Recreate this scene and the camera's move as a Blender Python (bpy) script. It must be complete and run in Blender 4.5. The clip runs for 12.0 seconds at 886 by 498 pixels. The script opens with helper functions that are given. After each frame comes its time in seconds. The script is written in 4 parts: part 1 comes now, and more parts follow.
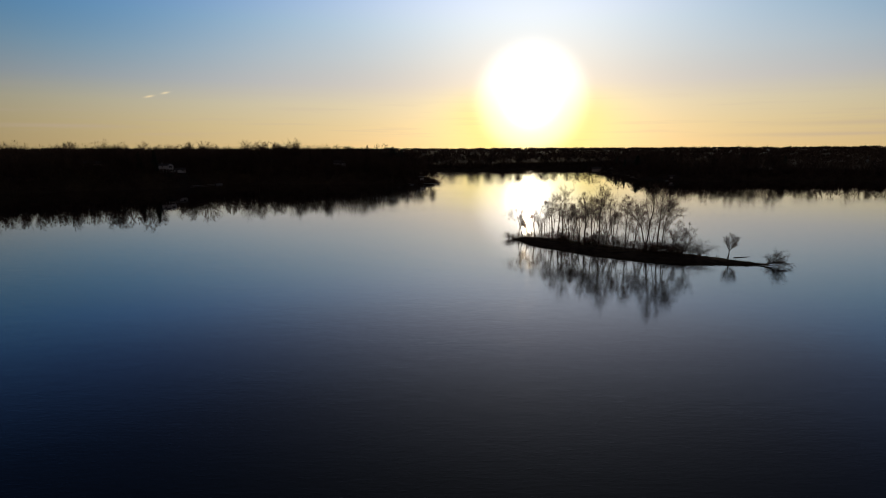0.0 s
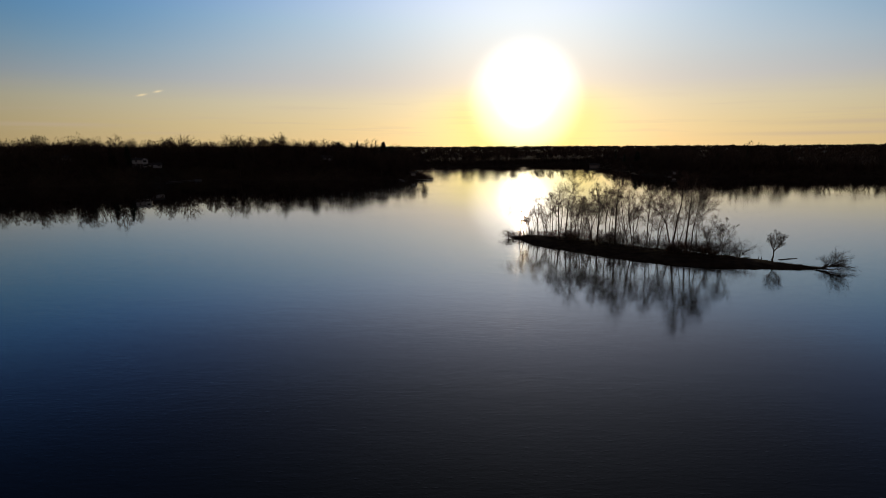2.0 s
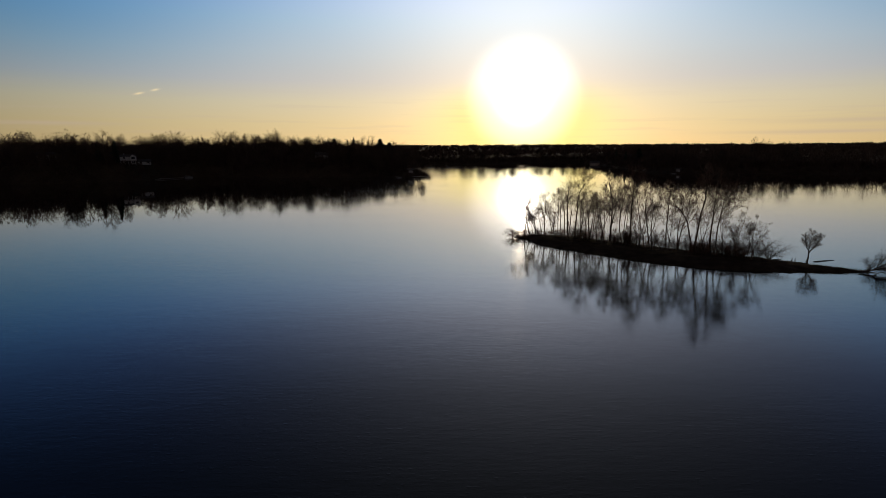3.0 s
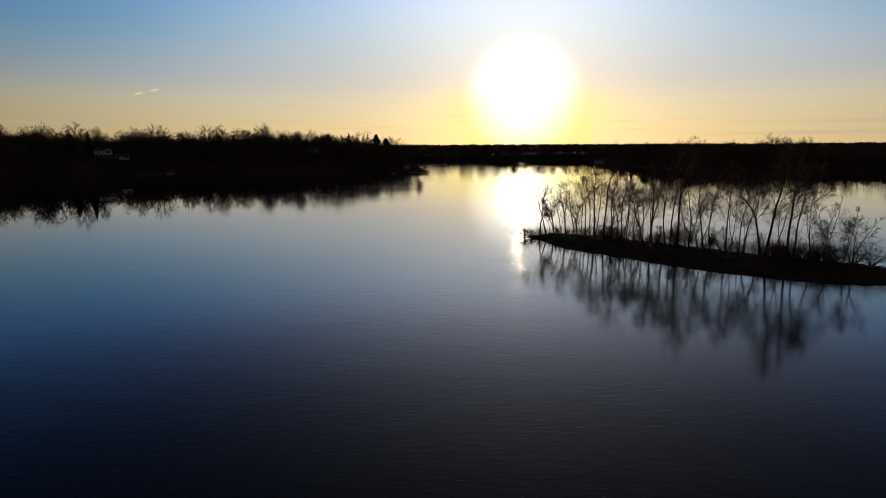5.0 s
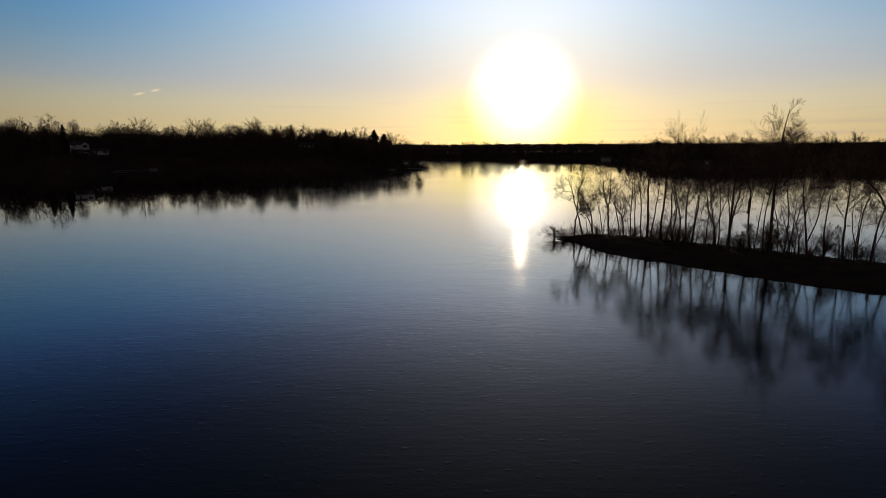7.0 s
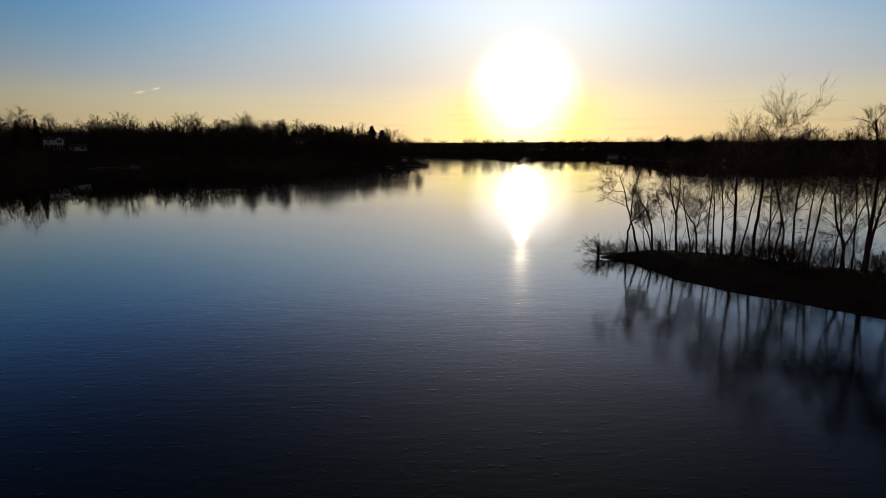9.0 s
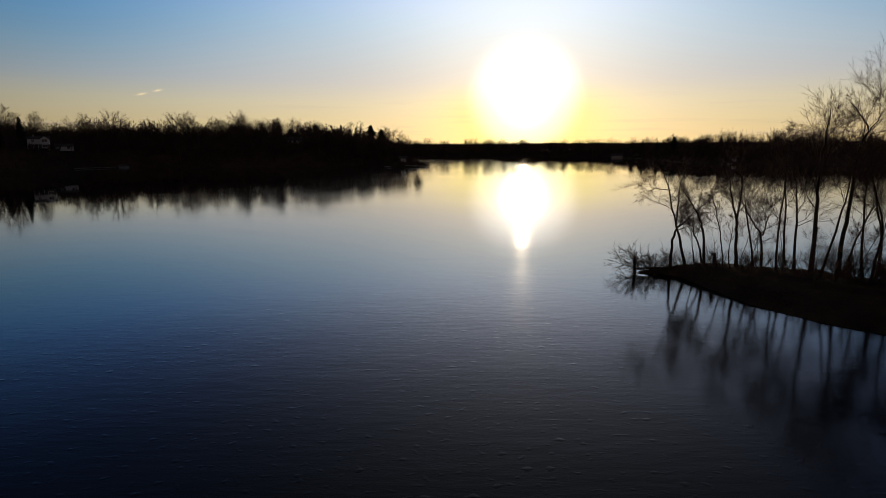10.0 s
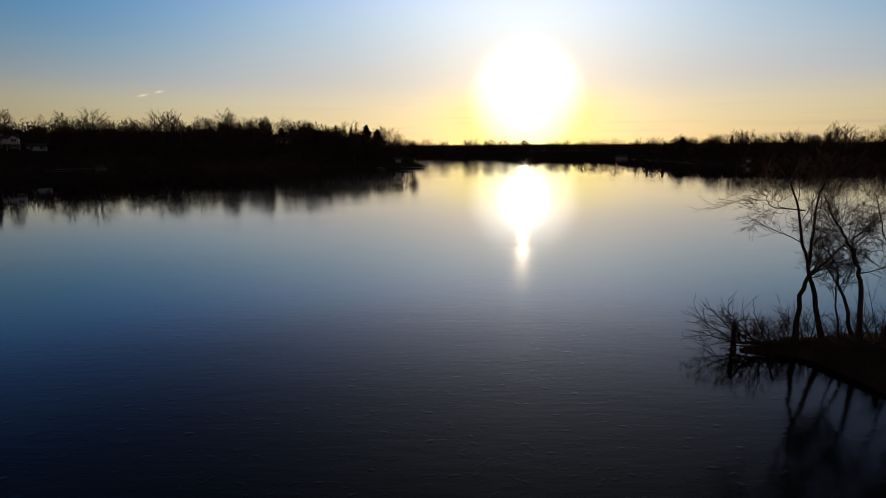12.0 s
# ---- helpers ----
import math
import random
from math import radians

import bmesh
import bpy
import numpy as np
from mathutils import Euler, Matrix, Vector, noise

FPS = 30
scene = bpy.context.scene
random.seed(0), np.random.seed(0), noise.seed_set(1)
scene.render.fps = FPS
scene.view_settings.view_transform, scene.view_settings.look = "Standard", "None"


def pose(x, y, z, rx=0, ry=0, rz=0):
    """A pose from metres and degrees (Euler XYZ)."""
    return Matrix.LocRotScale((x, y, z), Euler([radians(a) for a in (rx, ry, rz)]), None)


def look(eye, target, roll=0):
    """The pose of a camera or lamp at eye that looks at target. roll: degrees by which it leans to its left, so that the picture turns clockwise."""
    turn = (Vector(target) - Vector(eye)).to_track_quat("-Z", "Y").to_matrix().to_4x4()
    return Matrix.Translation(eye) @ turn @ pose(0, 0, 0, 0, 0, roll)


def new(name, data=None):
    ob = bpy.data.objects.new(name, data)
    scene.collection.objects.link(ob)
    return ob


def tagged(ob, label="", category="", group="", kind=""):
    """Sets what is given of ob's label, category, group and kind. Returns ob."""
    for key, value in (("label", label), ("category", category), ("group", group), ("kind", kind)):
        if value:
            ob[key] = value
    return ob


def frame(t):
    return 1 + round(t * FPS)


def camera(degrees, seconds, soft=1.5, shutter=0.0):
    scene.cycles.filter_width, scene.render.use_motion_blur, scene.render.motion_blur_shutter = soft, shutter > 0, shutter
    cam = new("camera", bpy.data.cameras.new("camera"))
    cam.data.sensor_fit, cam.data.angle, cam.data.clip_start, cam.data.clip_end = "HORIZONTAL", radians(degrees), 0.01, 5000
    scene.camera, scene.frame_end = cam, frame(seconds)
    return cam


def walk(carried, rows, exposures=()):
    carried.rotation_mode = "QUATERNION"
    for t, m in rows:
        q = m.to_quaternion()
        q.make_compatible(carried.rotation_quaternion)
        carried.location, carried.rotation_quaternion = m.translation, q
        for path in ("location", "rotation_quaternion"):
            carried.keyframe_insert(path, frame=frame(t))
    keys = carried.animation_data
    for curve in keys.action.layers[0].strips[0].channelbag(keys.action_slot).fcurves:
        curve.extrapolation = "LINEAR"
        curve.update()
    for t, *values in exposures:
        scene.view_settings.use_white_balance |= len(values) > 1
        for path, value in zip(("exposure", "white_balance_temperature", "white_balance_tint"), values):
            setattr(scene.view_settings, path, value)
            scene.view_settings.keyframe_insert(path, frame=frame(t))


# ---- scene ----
# ---------------------------------------------------------------- camera and walk
cam = camera(78.0, 12.0, soft=0.65)
PATH = [
    (0.0, (-1.09, 4.35, 26.13), (-1.090, 6.318, 25.777), -0.15),
    (0.5, (-0.33, 10.18, 24.99), (-0.322, 12.152, 24.639), -0.15),
    (1.0, (-0.10, 15.83, 23.66), (-0.091, 17.798, 23.299), -0.15),
    (1.5, (0.24, 21.59, 22.88), (0.257, 23.561, 22.523), -0.15),
    (2.0, (0.37, 27.04, 22.44), (0.390, 29.008, 22.083), -0.15),
    (2.5, (0.25, 32.62, 21.71), (0.276, 34.587, 21.355), -0.15),
    (3.0, (0.43, 38.27, 20.88), (0.457, 40.237, 20.518), -0.15),
    (5.0, (1.63, 63.38, 16.67), (1.658, 65.349, 16.309), -0.10),
    (5.5, (1.71, 69.46, 15.78), (1.742, 71.424, 15.411), -0.10),
    (6.0, (1.68, 75.49, 14.76), (1.711, 77.452, 14.394), -0.10),
    (6.5, (1.41, 81.38, 13.67), (1.434, 83.347, 13.312), -0.10),
    (7.0, (1.23, 87.17, 13.09), (1.257, 89.135, 12.731), -0.10),
    (9.0, (1.47, 109.49, 11.53), (1.494, 111.461, 11.164), -0.10),
    (9.5, (1.60, 115.42, 10.83), (1.624, 117.389, 10.468), -0.15),
    (10.0, (2.07, 121.49, 10.31), (2.090, 123.456, 9.950), -0.15),
    (10.5, (2.61, 127.51, 10.03), (2.632, 129.476, 9.669), -0.15),
    (11.0, (3.19, 133.30, 9.91), (3.215, 135.263, 9.556), -0.15),
    (11.4, (3.70, 138.02, 9.84), (3.719, 139.984, 9.480), -0.15),
    (11.5, (3.82, 139.12, 9.82), (3.841, 141.083, 9.463), -0.15),
    (11.6, (3.90, 139.51, 9.80), (3.925, 141.479, 9.446), -0.15),
    (12.0, (4.20, 140.90, 9.73), (4.217, 142.870, 9.374), -0.15),
]
walk(cam, [(t, look(eye, target, roll)) for t, eye, target, roll in PATH], exposures=[(0.0, 0.06, 6700, 10.5), (5.0, 0.1, 6700, 10.5), (12.0, 0.13, 6700, 10.5)])

# ---------------------------------------------------------------- sky and sun
SUN_EL, SUN_AZ = radians(5.05), radians(8.9)      # azimuth from +y towards +x
SUN_DIR = Vector((math.sin(SUN_AZ) * math.cos(SUN_EL), math.cos(SUN_AZ) * math.cos(SUN_EL), math.sin(SUN_EL)))


class Nodes:
    """Short way to write node trees."""

    def __init__(self, tree):
        self.tree = tree

    def add(self, kind, **settings):
        n = self.tree.nodes.new(kind)
        for key, value in settings.items():
            setattr(n, key, value)
        return n

    def put(self, socket, value):
        if isinstance(value, bpy.types.NodeSocket):
            self.tree.links.new(value, socket)
        else:
            socket.default_value = value

    def math(self, op, a, b=0.0, clamp=False):
        n = self.add("ShaderNodeMath", operation=op, use_clamp=clamp)
        self.put(n.inputs[0], a)
        self.put(n.inputs[1], b)
        return n.outputs[0]

    def scaled(self, colour, factor):
        n = self.add("ShaderNodeVectorMath", operation="SCALE")
        self.put(n.inputs[0], colour)
        self.put(n.inputs["Scale"], factor)
        return n.outputs[0]

    def plus(self, a, b):
        n = self.add("ShaderNodeVectorMath", operation="ADD")
        self.put(n.inputs[0], a)
        self.put(n.inputs[1], b)
        return n.outputs[0]

    def times(self, a, b):
        n = self.add("ShaderNodeVectorMath", operation="MULTIPLY")
        self.put(n.inputs[0], a)
        self.put(n.inputs[1], b)
        return n.outputs[0]

    def mix(self, fac, a, b):
        n = self.add("ShaderNodeMix", data_type="RGBA")
        self.put(n.inputs["Factor"], fac)
        self.put(n.inputs["A"], a)
        self.put(n.inputs["B"], b)
        return n.outputs["Result"]

    def noise(self, vector, scale, detail=3.0, rough=0.5, distort=0.0):
        n = self.add("ShaderNodeTexNoise")
        if vector is not None:
            self.put(n.inputs["Vector"], vector)
        n.inputs["Scale"].default_value = scale
        n.inputs["Detail"].default_value = detail
        n.inputs["Roughness"].default_value = rough
        n.inputs["Distortion"].default_value = distort
        return n.outputs["Fac"]

    def ramp(self, fac, stops):
        n = self.add("ShaderNodeValToRGB")
        self.put(n.inputs[0], fac)
        els = n.color_ramp.elements
        while len(els) < len(stops):
            els.new(0.5)
        for e, (p, c) in zip(els, stops):
            e.position, e.color = p, (*c, 1.0) if len(c) == 3 else c
        return n.outputs[0]

    def span(self, value, a, b, c=0.0, d=1.0, smooth=True):
        n = self.add("ShaderNodeMapRange", interpolation_type="SMOOTHSTEP" if smooth else "LINEAR")
        self.put(n.inputs["Value"], value)
        for key, v in (("From Min", a), ("From Max", b), ("To Min", c), ("To Max", d)):
            n.inputs[key].default_value = v
        return n.outputs["Result"]

    def stretched(self, vector, scale):
        n = self.add("ShaderNodeMapping")
        self.put(n.inputs["Vector"], vector)
        n.inputs["Scale"].default_value = scale
        return n.outputs[0]


world = bpy.data.worlds.new("evening_sky")
scene.world = world
world.use_nodes = True
W = Nodes(world.node_tree)
world.node_tree.nodes.clear()
sky = W.add("ShaderNodeTexSky", sky_type="NISHITA", sun_disc=False, sun_elevation=SUN_EL, sun_rotation=SUN_AZ,
            altitude=250.0, air_density=1.0, dust_density=1.2, ozone_density=2.0)
direction = W.add("ShaderNodeTexCoord").outputs["Generated"]
dot = W.add("ShaderNodeVectorMath", operation="DOT_PRODUCT")
W.put(dot.inputs[0], direction)
dot.inputs[1].default_value = SUN_DIR
angle = W.math("MULTIPLY", W.math("ARCCOSINE", W.math("MINIMUM", dot.outputs["Value"], 1.0)), 180 / math.pi)


def bell(width, power=2.0):
    """exp(-(angle / width) ** power) round the sun."""
    return W.math("POWER", math.e, W.math("MULTIPLY", W.math("POWER", W.math("DIVIDE", angle, width), power), -1.0))


# clear evening air: warm and dusty at the horizon, blue above
sep = W.add("ShaderNodeSeparateXYZ")
W.put(sep.inputs[0], direction)
up = W.math("DIVIDE", W.math("MULTIPLY", W.math("ARCSINE", sep.outputs["Z"]), 180 / math.pi), 45.0)
air = W.ramp(up, [(e / 45.0, c) for e, c in (
    (0.0, (0.50, 0.375, 0.185)), (2.5, (0.47, 0.39, 0.225)), (4.5, (0.43, 0.40, 0.30)), (6.5, (0.33, 0.36, 0.40)), (9.0, (0.25, 0.35, 0.45)),
    (12.0, (0.14, 0.31, 0.49)), (14.5, (0.075, 0.25, 0.53)), (18.5, (0.027, 0.110, 0.31)), (25.0, (0.007, 0.032, 0.110)), (35.0, (0.003, 0.012, 0.034)), (45.0, (0.0015, 0.006, 0.016)))])
# the sky darkens towards the side away from the sun
air = W.scaled(air, W.span(angle, 22.0, 80.0, 1.0, 0.16))
# extra dimming added high in the east, to darken the water mirroring it
east = W.math("MULTIPLY", W.span(W.math("ARCTAN2", sep.outputs["X"], sep.outputs["Y"]), radians(6.0), radians(34.0)), W.span(up, 9.0 / 45.0, 19.0 / 45.0))
air = W.scaled(air, W.math("SUBTRACT", 1.0, W.math("MULTIPLY", east, 0.36)))
# and turns a deeper blue there
aside_sun = W.math("MULTIPLY", W.span(angle, 22.0, 44.0), W.span(up, 3.0 / 45.0, 12.0 / 45.0))
air = W.times(air, W.mix(aside_sun, (1.0, 1.0, 1.0, 1.0), (0.46, 0.80, 1.0, 1.0)))
# and glows pink again opposite it
air = W.plus(air, W.scaled((0.066, 0.040, 0.033), W.span(angle, 85.0, 135.0)))
# aureole of the low sun
core = W.scaled((1.0, 0.98, 0.96), W.math("ADD", W.math("MULTIPLY", bell(1.75), 3.6), W.math("MULTIPLY", bell(5.15, 7.0), 0.48)))
haze = W.scaled((0.44, 0.455, 0.47), W.math("MULTIPLY", bell(21.0), W.span(sep.outputs["Z"], 0.10, 0.30)))
veil = W.scaled((1.0, 0.76, 0.46), W.math("MULTIPLY", W.math("MULTIPLY", bell(15.0, 1.0), 0.57), W.span(sep.outputs["Z"], 0.22, 0.45, 1.0, 0.25)))
total = W.plus(W.plus(W.scaled(sky.outputs[0], 0.009), air), W.plus(haze, veil))
# dust glows yellow below the sun
dust = W.math("MULTIPLY", bell(8.0, 3.0), W.span(sep.outputs["Z"], 0.13, 0.05))
total = W.mix(W.math("MULTIPLY", dust, 0.75), total, (0.98, 0.86, 0.20, 1.0))
# thin streaks of high cloud low over the horizon
streak = W.noise(W.stretched(direction, (3.0, 3.0, 75.0)), 2.0, 4.0, 0.55)
low = W.math("MULTIPLY", W.span(sep.outputs["Z"], 0.005, 0.03), W.span(sep.outputs["Z"], 0.12, 0.05))
cloud = W.math("MULTIPLY", W.span(streak, 0.50, 0.70), low)
total = W.mix(W.math("MULTIPLY", cloud, 0.13), total, (0.46, 0.36, 0.34, 1.0))
total = W.plus(total, core)
# a thin grey bank of cloud low in the north-east
turn = W.math("MULTIPLY", W.math("ARCTAN2", sep.outputs["X"], sep.outputs["Y"]), 180 / math.pi)
height_deg = W.math("MULTIPLY", up, 45.0)
for az, el, width, depth in ((38.0, 2.25, 6.0, 0.22), (35.0, 1.35, 7.0, 0.18), (-34.0, 2.2, 5.0, 0.16)):
    da, de = W.math("SUBTRACT", turn, az), W.math("SUBTRACT", height_deg, el)
    far = W.math("ADD", W.math("POWER", W.math("DIVIDE", da, width), 2.0), W.math("POWER", W.math("DIVIDE", de, depth), 2.0))
    total = W.mix(W.math("MULTIPLY", W.math("POWER", math.e, W.math("MULTIPLY", far, -1.0)), 0.35), total, (0.45, 0.36, 0.31, 1.0))
# two small lit wisps of cloud
for az, el, width in ((-27.42, 4.88, 0.34), (-26.10, 5.24, 0.30)):
    da, de = W.math("SUBTRACT", turn, az), W.math("SUBTRACT", height_deg, el)
    de = W.math("SUBTRACT", de, W.math("MULTIPLY", da, 0.22))
    far = W.math("ADD", W.math("POWER", W.math("DIVIDE", da, width), 2.0), W.math("POWER", W.math("DIVIDE", de, 0.085), 2.0))
    total = W.plus(total, W.scaled((0.30, 0.20, 0.06), W.math("POWER", math.e, W.math("MULTIPLY", far, -1.0))))
bg = W.add("ShaderNodeBackground")
W.put(bg.inputs["Color"], total)
bg.inputs["Strength"].default_value = 1.0
W.tree.links.new(bg.outputs[0], W.add("ShaderNodeOutputWorld").inputs["Surface"])

sun_data = bpy.data.lights.new("sun", "SUN")
sun_data.energy, sun_data.angle, sun_data.color = 0.65, radians(0.55), (1.0, 0.80, 0.55)
sun = new("sun", sun_data)
sun.matrix_world = look(SUN_DIR * 900, (0, 0, 0))


# ---------------------------------------------------------------- materials
def material(name):
    m = bpy.data.materials.new(name)
    m.use_nodes = True
    m.node_tree.nodes.clear()
    n = Nodes(m.node_tree)
    b = n.add("ShaderNodeBsdfPrincipled")
    n.tree.links.new(b.outputs[0], n.add("ShaderNodeOutputMaterial").inputs["Surface"])
    return m, n, b


def relief(n, b, height, distance, strength=1.0):
    bump = n.add("ShaderNodeBump")
    bump.inputs["Strength"].default_value = strength
    bump.inputs["Distance"].default_value = distance
    n.put(bump.inputs["Height"], height)
    n.tree.links.new(bump.outputs[0], b.inputs["Normal"])


def rough_material(name, dark, light, scale, fine, roughness=0.85, bump=0.02, stretch=(1, 1, 1), vary=0.0, gloss=0.25):
    """Two colours mixed by coarse and fine noise, with relief."""
    m, n, b = material(name)
    at = n.stretched(n.add("ShaderNodeTexCoord").outputs["Object"], stretch)
    coarse, grain = n.noise(at, scale, 3.0), n.noise(at, fine, 4.0, 0.6)
    fac = n.math("ADD", n.math("MULTIPLY", coarse, 0.6), n.math("MULTIPLY", grain, 0.4))
    if vary:
        info = n.add("ShaderNodeObjectInfo").outputs["Random"]
        fac = n.math("ADD", fac, n.math("MULTIPLY", n.math("SUBTRACT", info, 0.5), vary))
    n.put(b.inputs["Base Color"], n.ramp(n.span(fac, 0.3, 0.7), [(0.0, dark), (1.0, light)]))
    b.inputs["Roughness"].default_value = roughness
    b.inputs["Specular IOR Level"].default_value = gloss
    relief(n, b, grain, bump)
    return m


BROWN = rough_material("brown_siding", (0.050, 0.040, 0.032), (0.095, 0.078, 0.062), 0.6, 8.0, 0.8, 0.004, (0.2, 0.2, 6.0))
BARK = rough_material("bark", (0.045, 0.033, 0.025), (0.125, 0.092, 0.068), 3.0, 18.0, 0.9, 0.02, (1, 1, 0.25), 0.3, gloss=0.12)
TWIG = rough_material("twig", (0.065, 0.038, 0.027), (0.130, 0.078, 0.055), 1.5, 9.0, 0.75, 0.003, vary=0.3, gloss=0.18)
WOODS = rough_material("far_wood", (0.055, 0.037, 0.028), (0.120, 0.082, 0.060), 0.2, 3.0, 0.95, 0.003, vary=0.3, gloss=0.04)
RED_TWIG = rough_material("red_twig", (0.11, 0.046, 0.028), (0.20, 0.095, 0.055), 1.5, 9.0, 0.85, 0.003, vary=0.3)
NEEDLE = rough_material("needle", (0.010, 0.018, 0.010), (0.022, 0.036, 0.018), 0.6, 5.0, 0.8, 0.01)
SOIL = rough_material("island_soil", (0.026, 0.020, 0.014), (0.080, 0.058, 0.038), 0.5, 6.0, 0.95, 0.05, gloss=0.05)
FLOOR = rough_material("forest_floor", (0.035, 0.027, 0.018), (0.090, 0.068, 0.045), 0.05, 0.7, 0.95, 0.2, gloss=0.05)
STRAW = rough_material("dry_grass", (0.05, 0.033, 0.016), (0.14, 0.09, 0.045), 0.8, 5.0, 0.9, 0.002, gloss=0.1)
DRIFT = rough_material("driftwood", (0.05, 0.04, 0.032), (0.14, 0.12, 0.10), 2.0, 20.0, 0.85, 0.01, (1, 1, 0.3))
STONE = rough_material("stone", (0.10, 0.095, 0.09), (0.30, 0.28, 0.26), 3.0, 20.0, 0.8, 0.02, vary=0.5)
SIDING = rough_material("white_siding", (0.46, 0.46, 0.46), (0.62, 0.62, 0.61), 0.6, 8.0, 0.6, 0.004, (0.2, 0.2, 6.0))
TAN = rough_material("tan_siding", (0.30, 0.25, 0.20), (0.44, 0.38, 0.31), 0.6, 8.0, 0.7, 0.004, (0.2, 0.2, 6.0), 0.4)
SHINGLE = rough_material("shingle", (0.045, 0.043, 0.042), (0.12, 0.11, 0.10), 1.2, 12.0, 0.9, 0.02, (1, 1, 3))
PLANK = rough_material("weathered_plank", (0.16, 0.15, 0.14), (0.36, 0.34, 0.31), 2.0, 14.0, 0.8, 0.01, (0.3, 4, 4))
METAL = rough_material("boat_aluminium", (0.20, 0.21, 0.22), (0.36, 0.37, 0.38), 1.0, 14.0, 0.5, 0.002)
CANVAS = rough_material("boat_canvas", (0.12, 0.12, 0.125), (0.22, 0.22, 0.22), 1.0, 14.0, 0.8, 0.004)
TRIM = rough_material("white_trim", (0.66, 0.66, 0.64), (0.80, 0.80, 0.78), 2.0, 12.0, 0.5, 0.002)
GLASS, gn, gb = material("window_glass")
gb.inputs["Base Color"].default_value = (0.02, 0.025, 0.03, 1)
gb.inputs["Roughness"].default_value = 0.05
gn.put(gb.inputs["Base Color"], gn.ramp(gn.noise(None, 0.8), [(0.3, (0.012, 0.015, 0.02)), (0.7, (0.035, 0.04, 0.045))]))

# lake water: mirror-calm in the lee, ruffled in the open
WATER, wn, wb = material("lake_water")
place = wn.add("ShaderNodeTexCoord").outputs["Object"]
wsep = wn.add("ShaderNodeSeparateXYZ")
wn.put(wsep.inputs[0], place)
wb.inputs["Base Color"].default_value = (0.0015, 0.003, 0.0045, 1)
wb.inputs["IOR"].default_value = 1.333
breeze = wn.noise(wn.stretched(place, (0.012, 0.05, 1.0)), 1.0, 3.0, 0.55, 0.4)
ruffle = wn.span(breeze, 0.40, 0.62)
swell = wn.noise(wn.stretched(place, (0.6, 1.0, 1.0)), 0.45, 2.0)
wave = wn.noise(wn.stretched(place, (0.26, 1.0, 1.0)), 2.4, 3.0, 0.5)
ripple = wn.noise(wn.stretched(place, (0.7, 1.0, 1.0)), 12.0, 3.0, 0.6)
crest = wn.math("MAXIMUM", wn.math("SUBTRACT", wn.noise(wn.stretched(place, (0.8, 1.0, 1.0)), 3.4, 0.0), 0.68), 0.0)   # stray wavelets that catch the sun
swell = wn.math("ADD", swell, wn.math("MULTIPLY", crest, 2.6))
height = wn.math("ADD", wn.math("MULTIPLY", swell, 0.0045), wn.math("ADD", wn.math("MULTIPLY", wave, 0.0032), wn.math("MULTIPLY", ripple, 0.0011)))
amount = wn.span(ruffle, 0.0, 1.0, 0.48, 0.88)
west = wn.math("MULTIPLY", wn.span(wsep.outputs["X"], -15.0, -95.0), wn.span(wsep.outputs["Y"], 130.0, 200.0))
edge = wn.math("ADD", wsep.outputs["Y"], wn.math("ADD", wn.math("MULTIPLY", wsep.outputs["X"], 0.25), wn.math("MULTIPLY", breeze, 30.0)))
north = wn.math("MULTIPLY", wn.span(edge, 368.0, 378.0), wn.span(wsep.outputs["X"], 48.0, 62.0))
lee = wn.math("MAXIMUM", west, north)
near_shore = wn.span(wsep.outputs["Y"], 190.0, 135.0)          # choppier where the breeze funnels past the island
bay = wn.math("MULTIPLY", wn.span(wsep.outputs["Y"], 400.0, 460.0), wn.span(wsep.outputs["X"], 75.0, 55.0))   # the open bay takes the wind
shelter = wn.math("MULTIPLY", wn.span(wsep.outputs["X"], 4.0, 26.0), wn.span(wsep.outputs["Y"], 55.0, 95.0))   # in the lee of the island
near_shore = wn.math("MULTIPLY", near_shore, wn.math("SUBTRACT", 1.0, wn.math("MULTIPLY", shelter, 0.40)))
lee = wn.math("MAXIMUM", lee, wn.math("MULTIPLY", shelter, 0.22))
amount = wn.math("ADD", wn.math("MULTIPLY", amount, wn.math("SUBTRACT", 1.0, wn.math("MULTIPLY", lee, 0.86))), wn.math("ADD", wn.math("MULTIPLY", near_shore, 1.15), wn.math("MULTIPLY", bay, 1.8)))
wn.put(wb.inputs["Roughness"], wn.math("ADD", 0.02, wn.math("MULTIPLY", wn.math("SUBTRACT", 1.0, lee), wn.span(ruffle, 0.0, 1.0, 0.040, 0.062))))
relief(wn, wb, wn.math("MULTIPLY", height, amount), 1.0)
# no film on the lake: coat added to brighten its reflections at low angles
wb.inputs["Coat Weight"].default_value = 0.6
wb.inputs["Coat IOR"].default_value = 1.2
for link in list(wn.tree.links):
    if link.to_socket == wb.inputs["Normal"]:
        wn.put(wb.inputs["Coat Normal"], link.from_socket)
    elif link.to_socket == wb.inputs["Roughness"]:
        wn.put(wb.inputs["Coat Roughness"], link.from_socket)


# ---------------------------------------------------------------- mesh helpers
def mesh_from(name, verts, faces, mat, smooth=False):
    me = bpy.data.meshes.new(name)
    me.from_pydata(verts, [], faces)
    me.materials.append(mat)
    if smooth:
        me.shade_smooth()
    return me


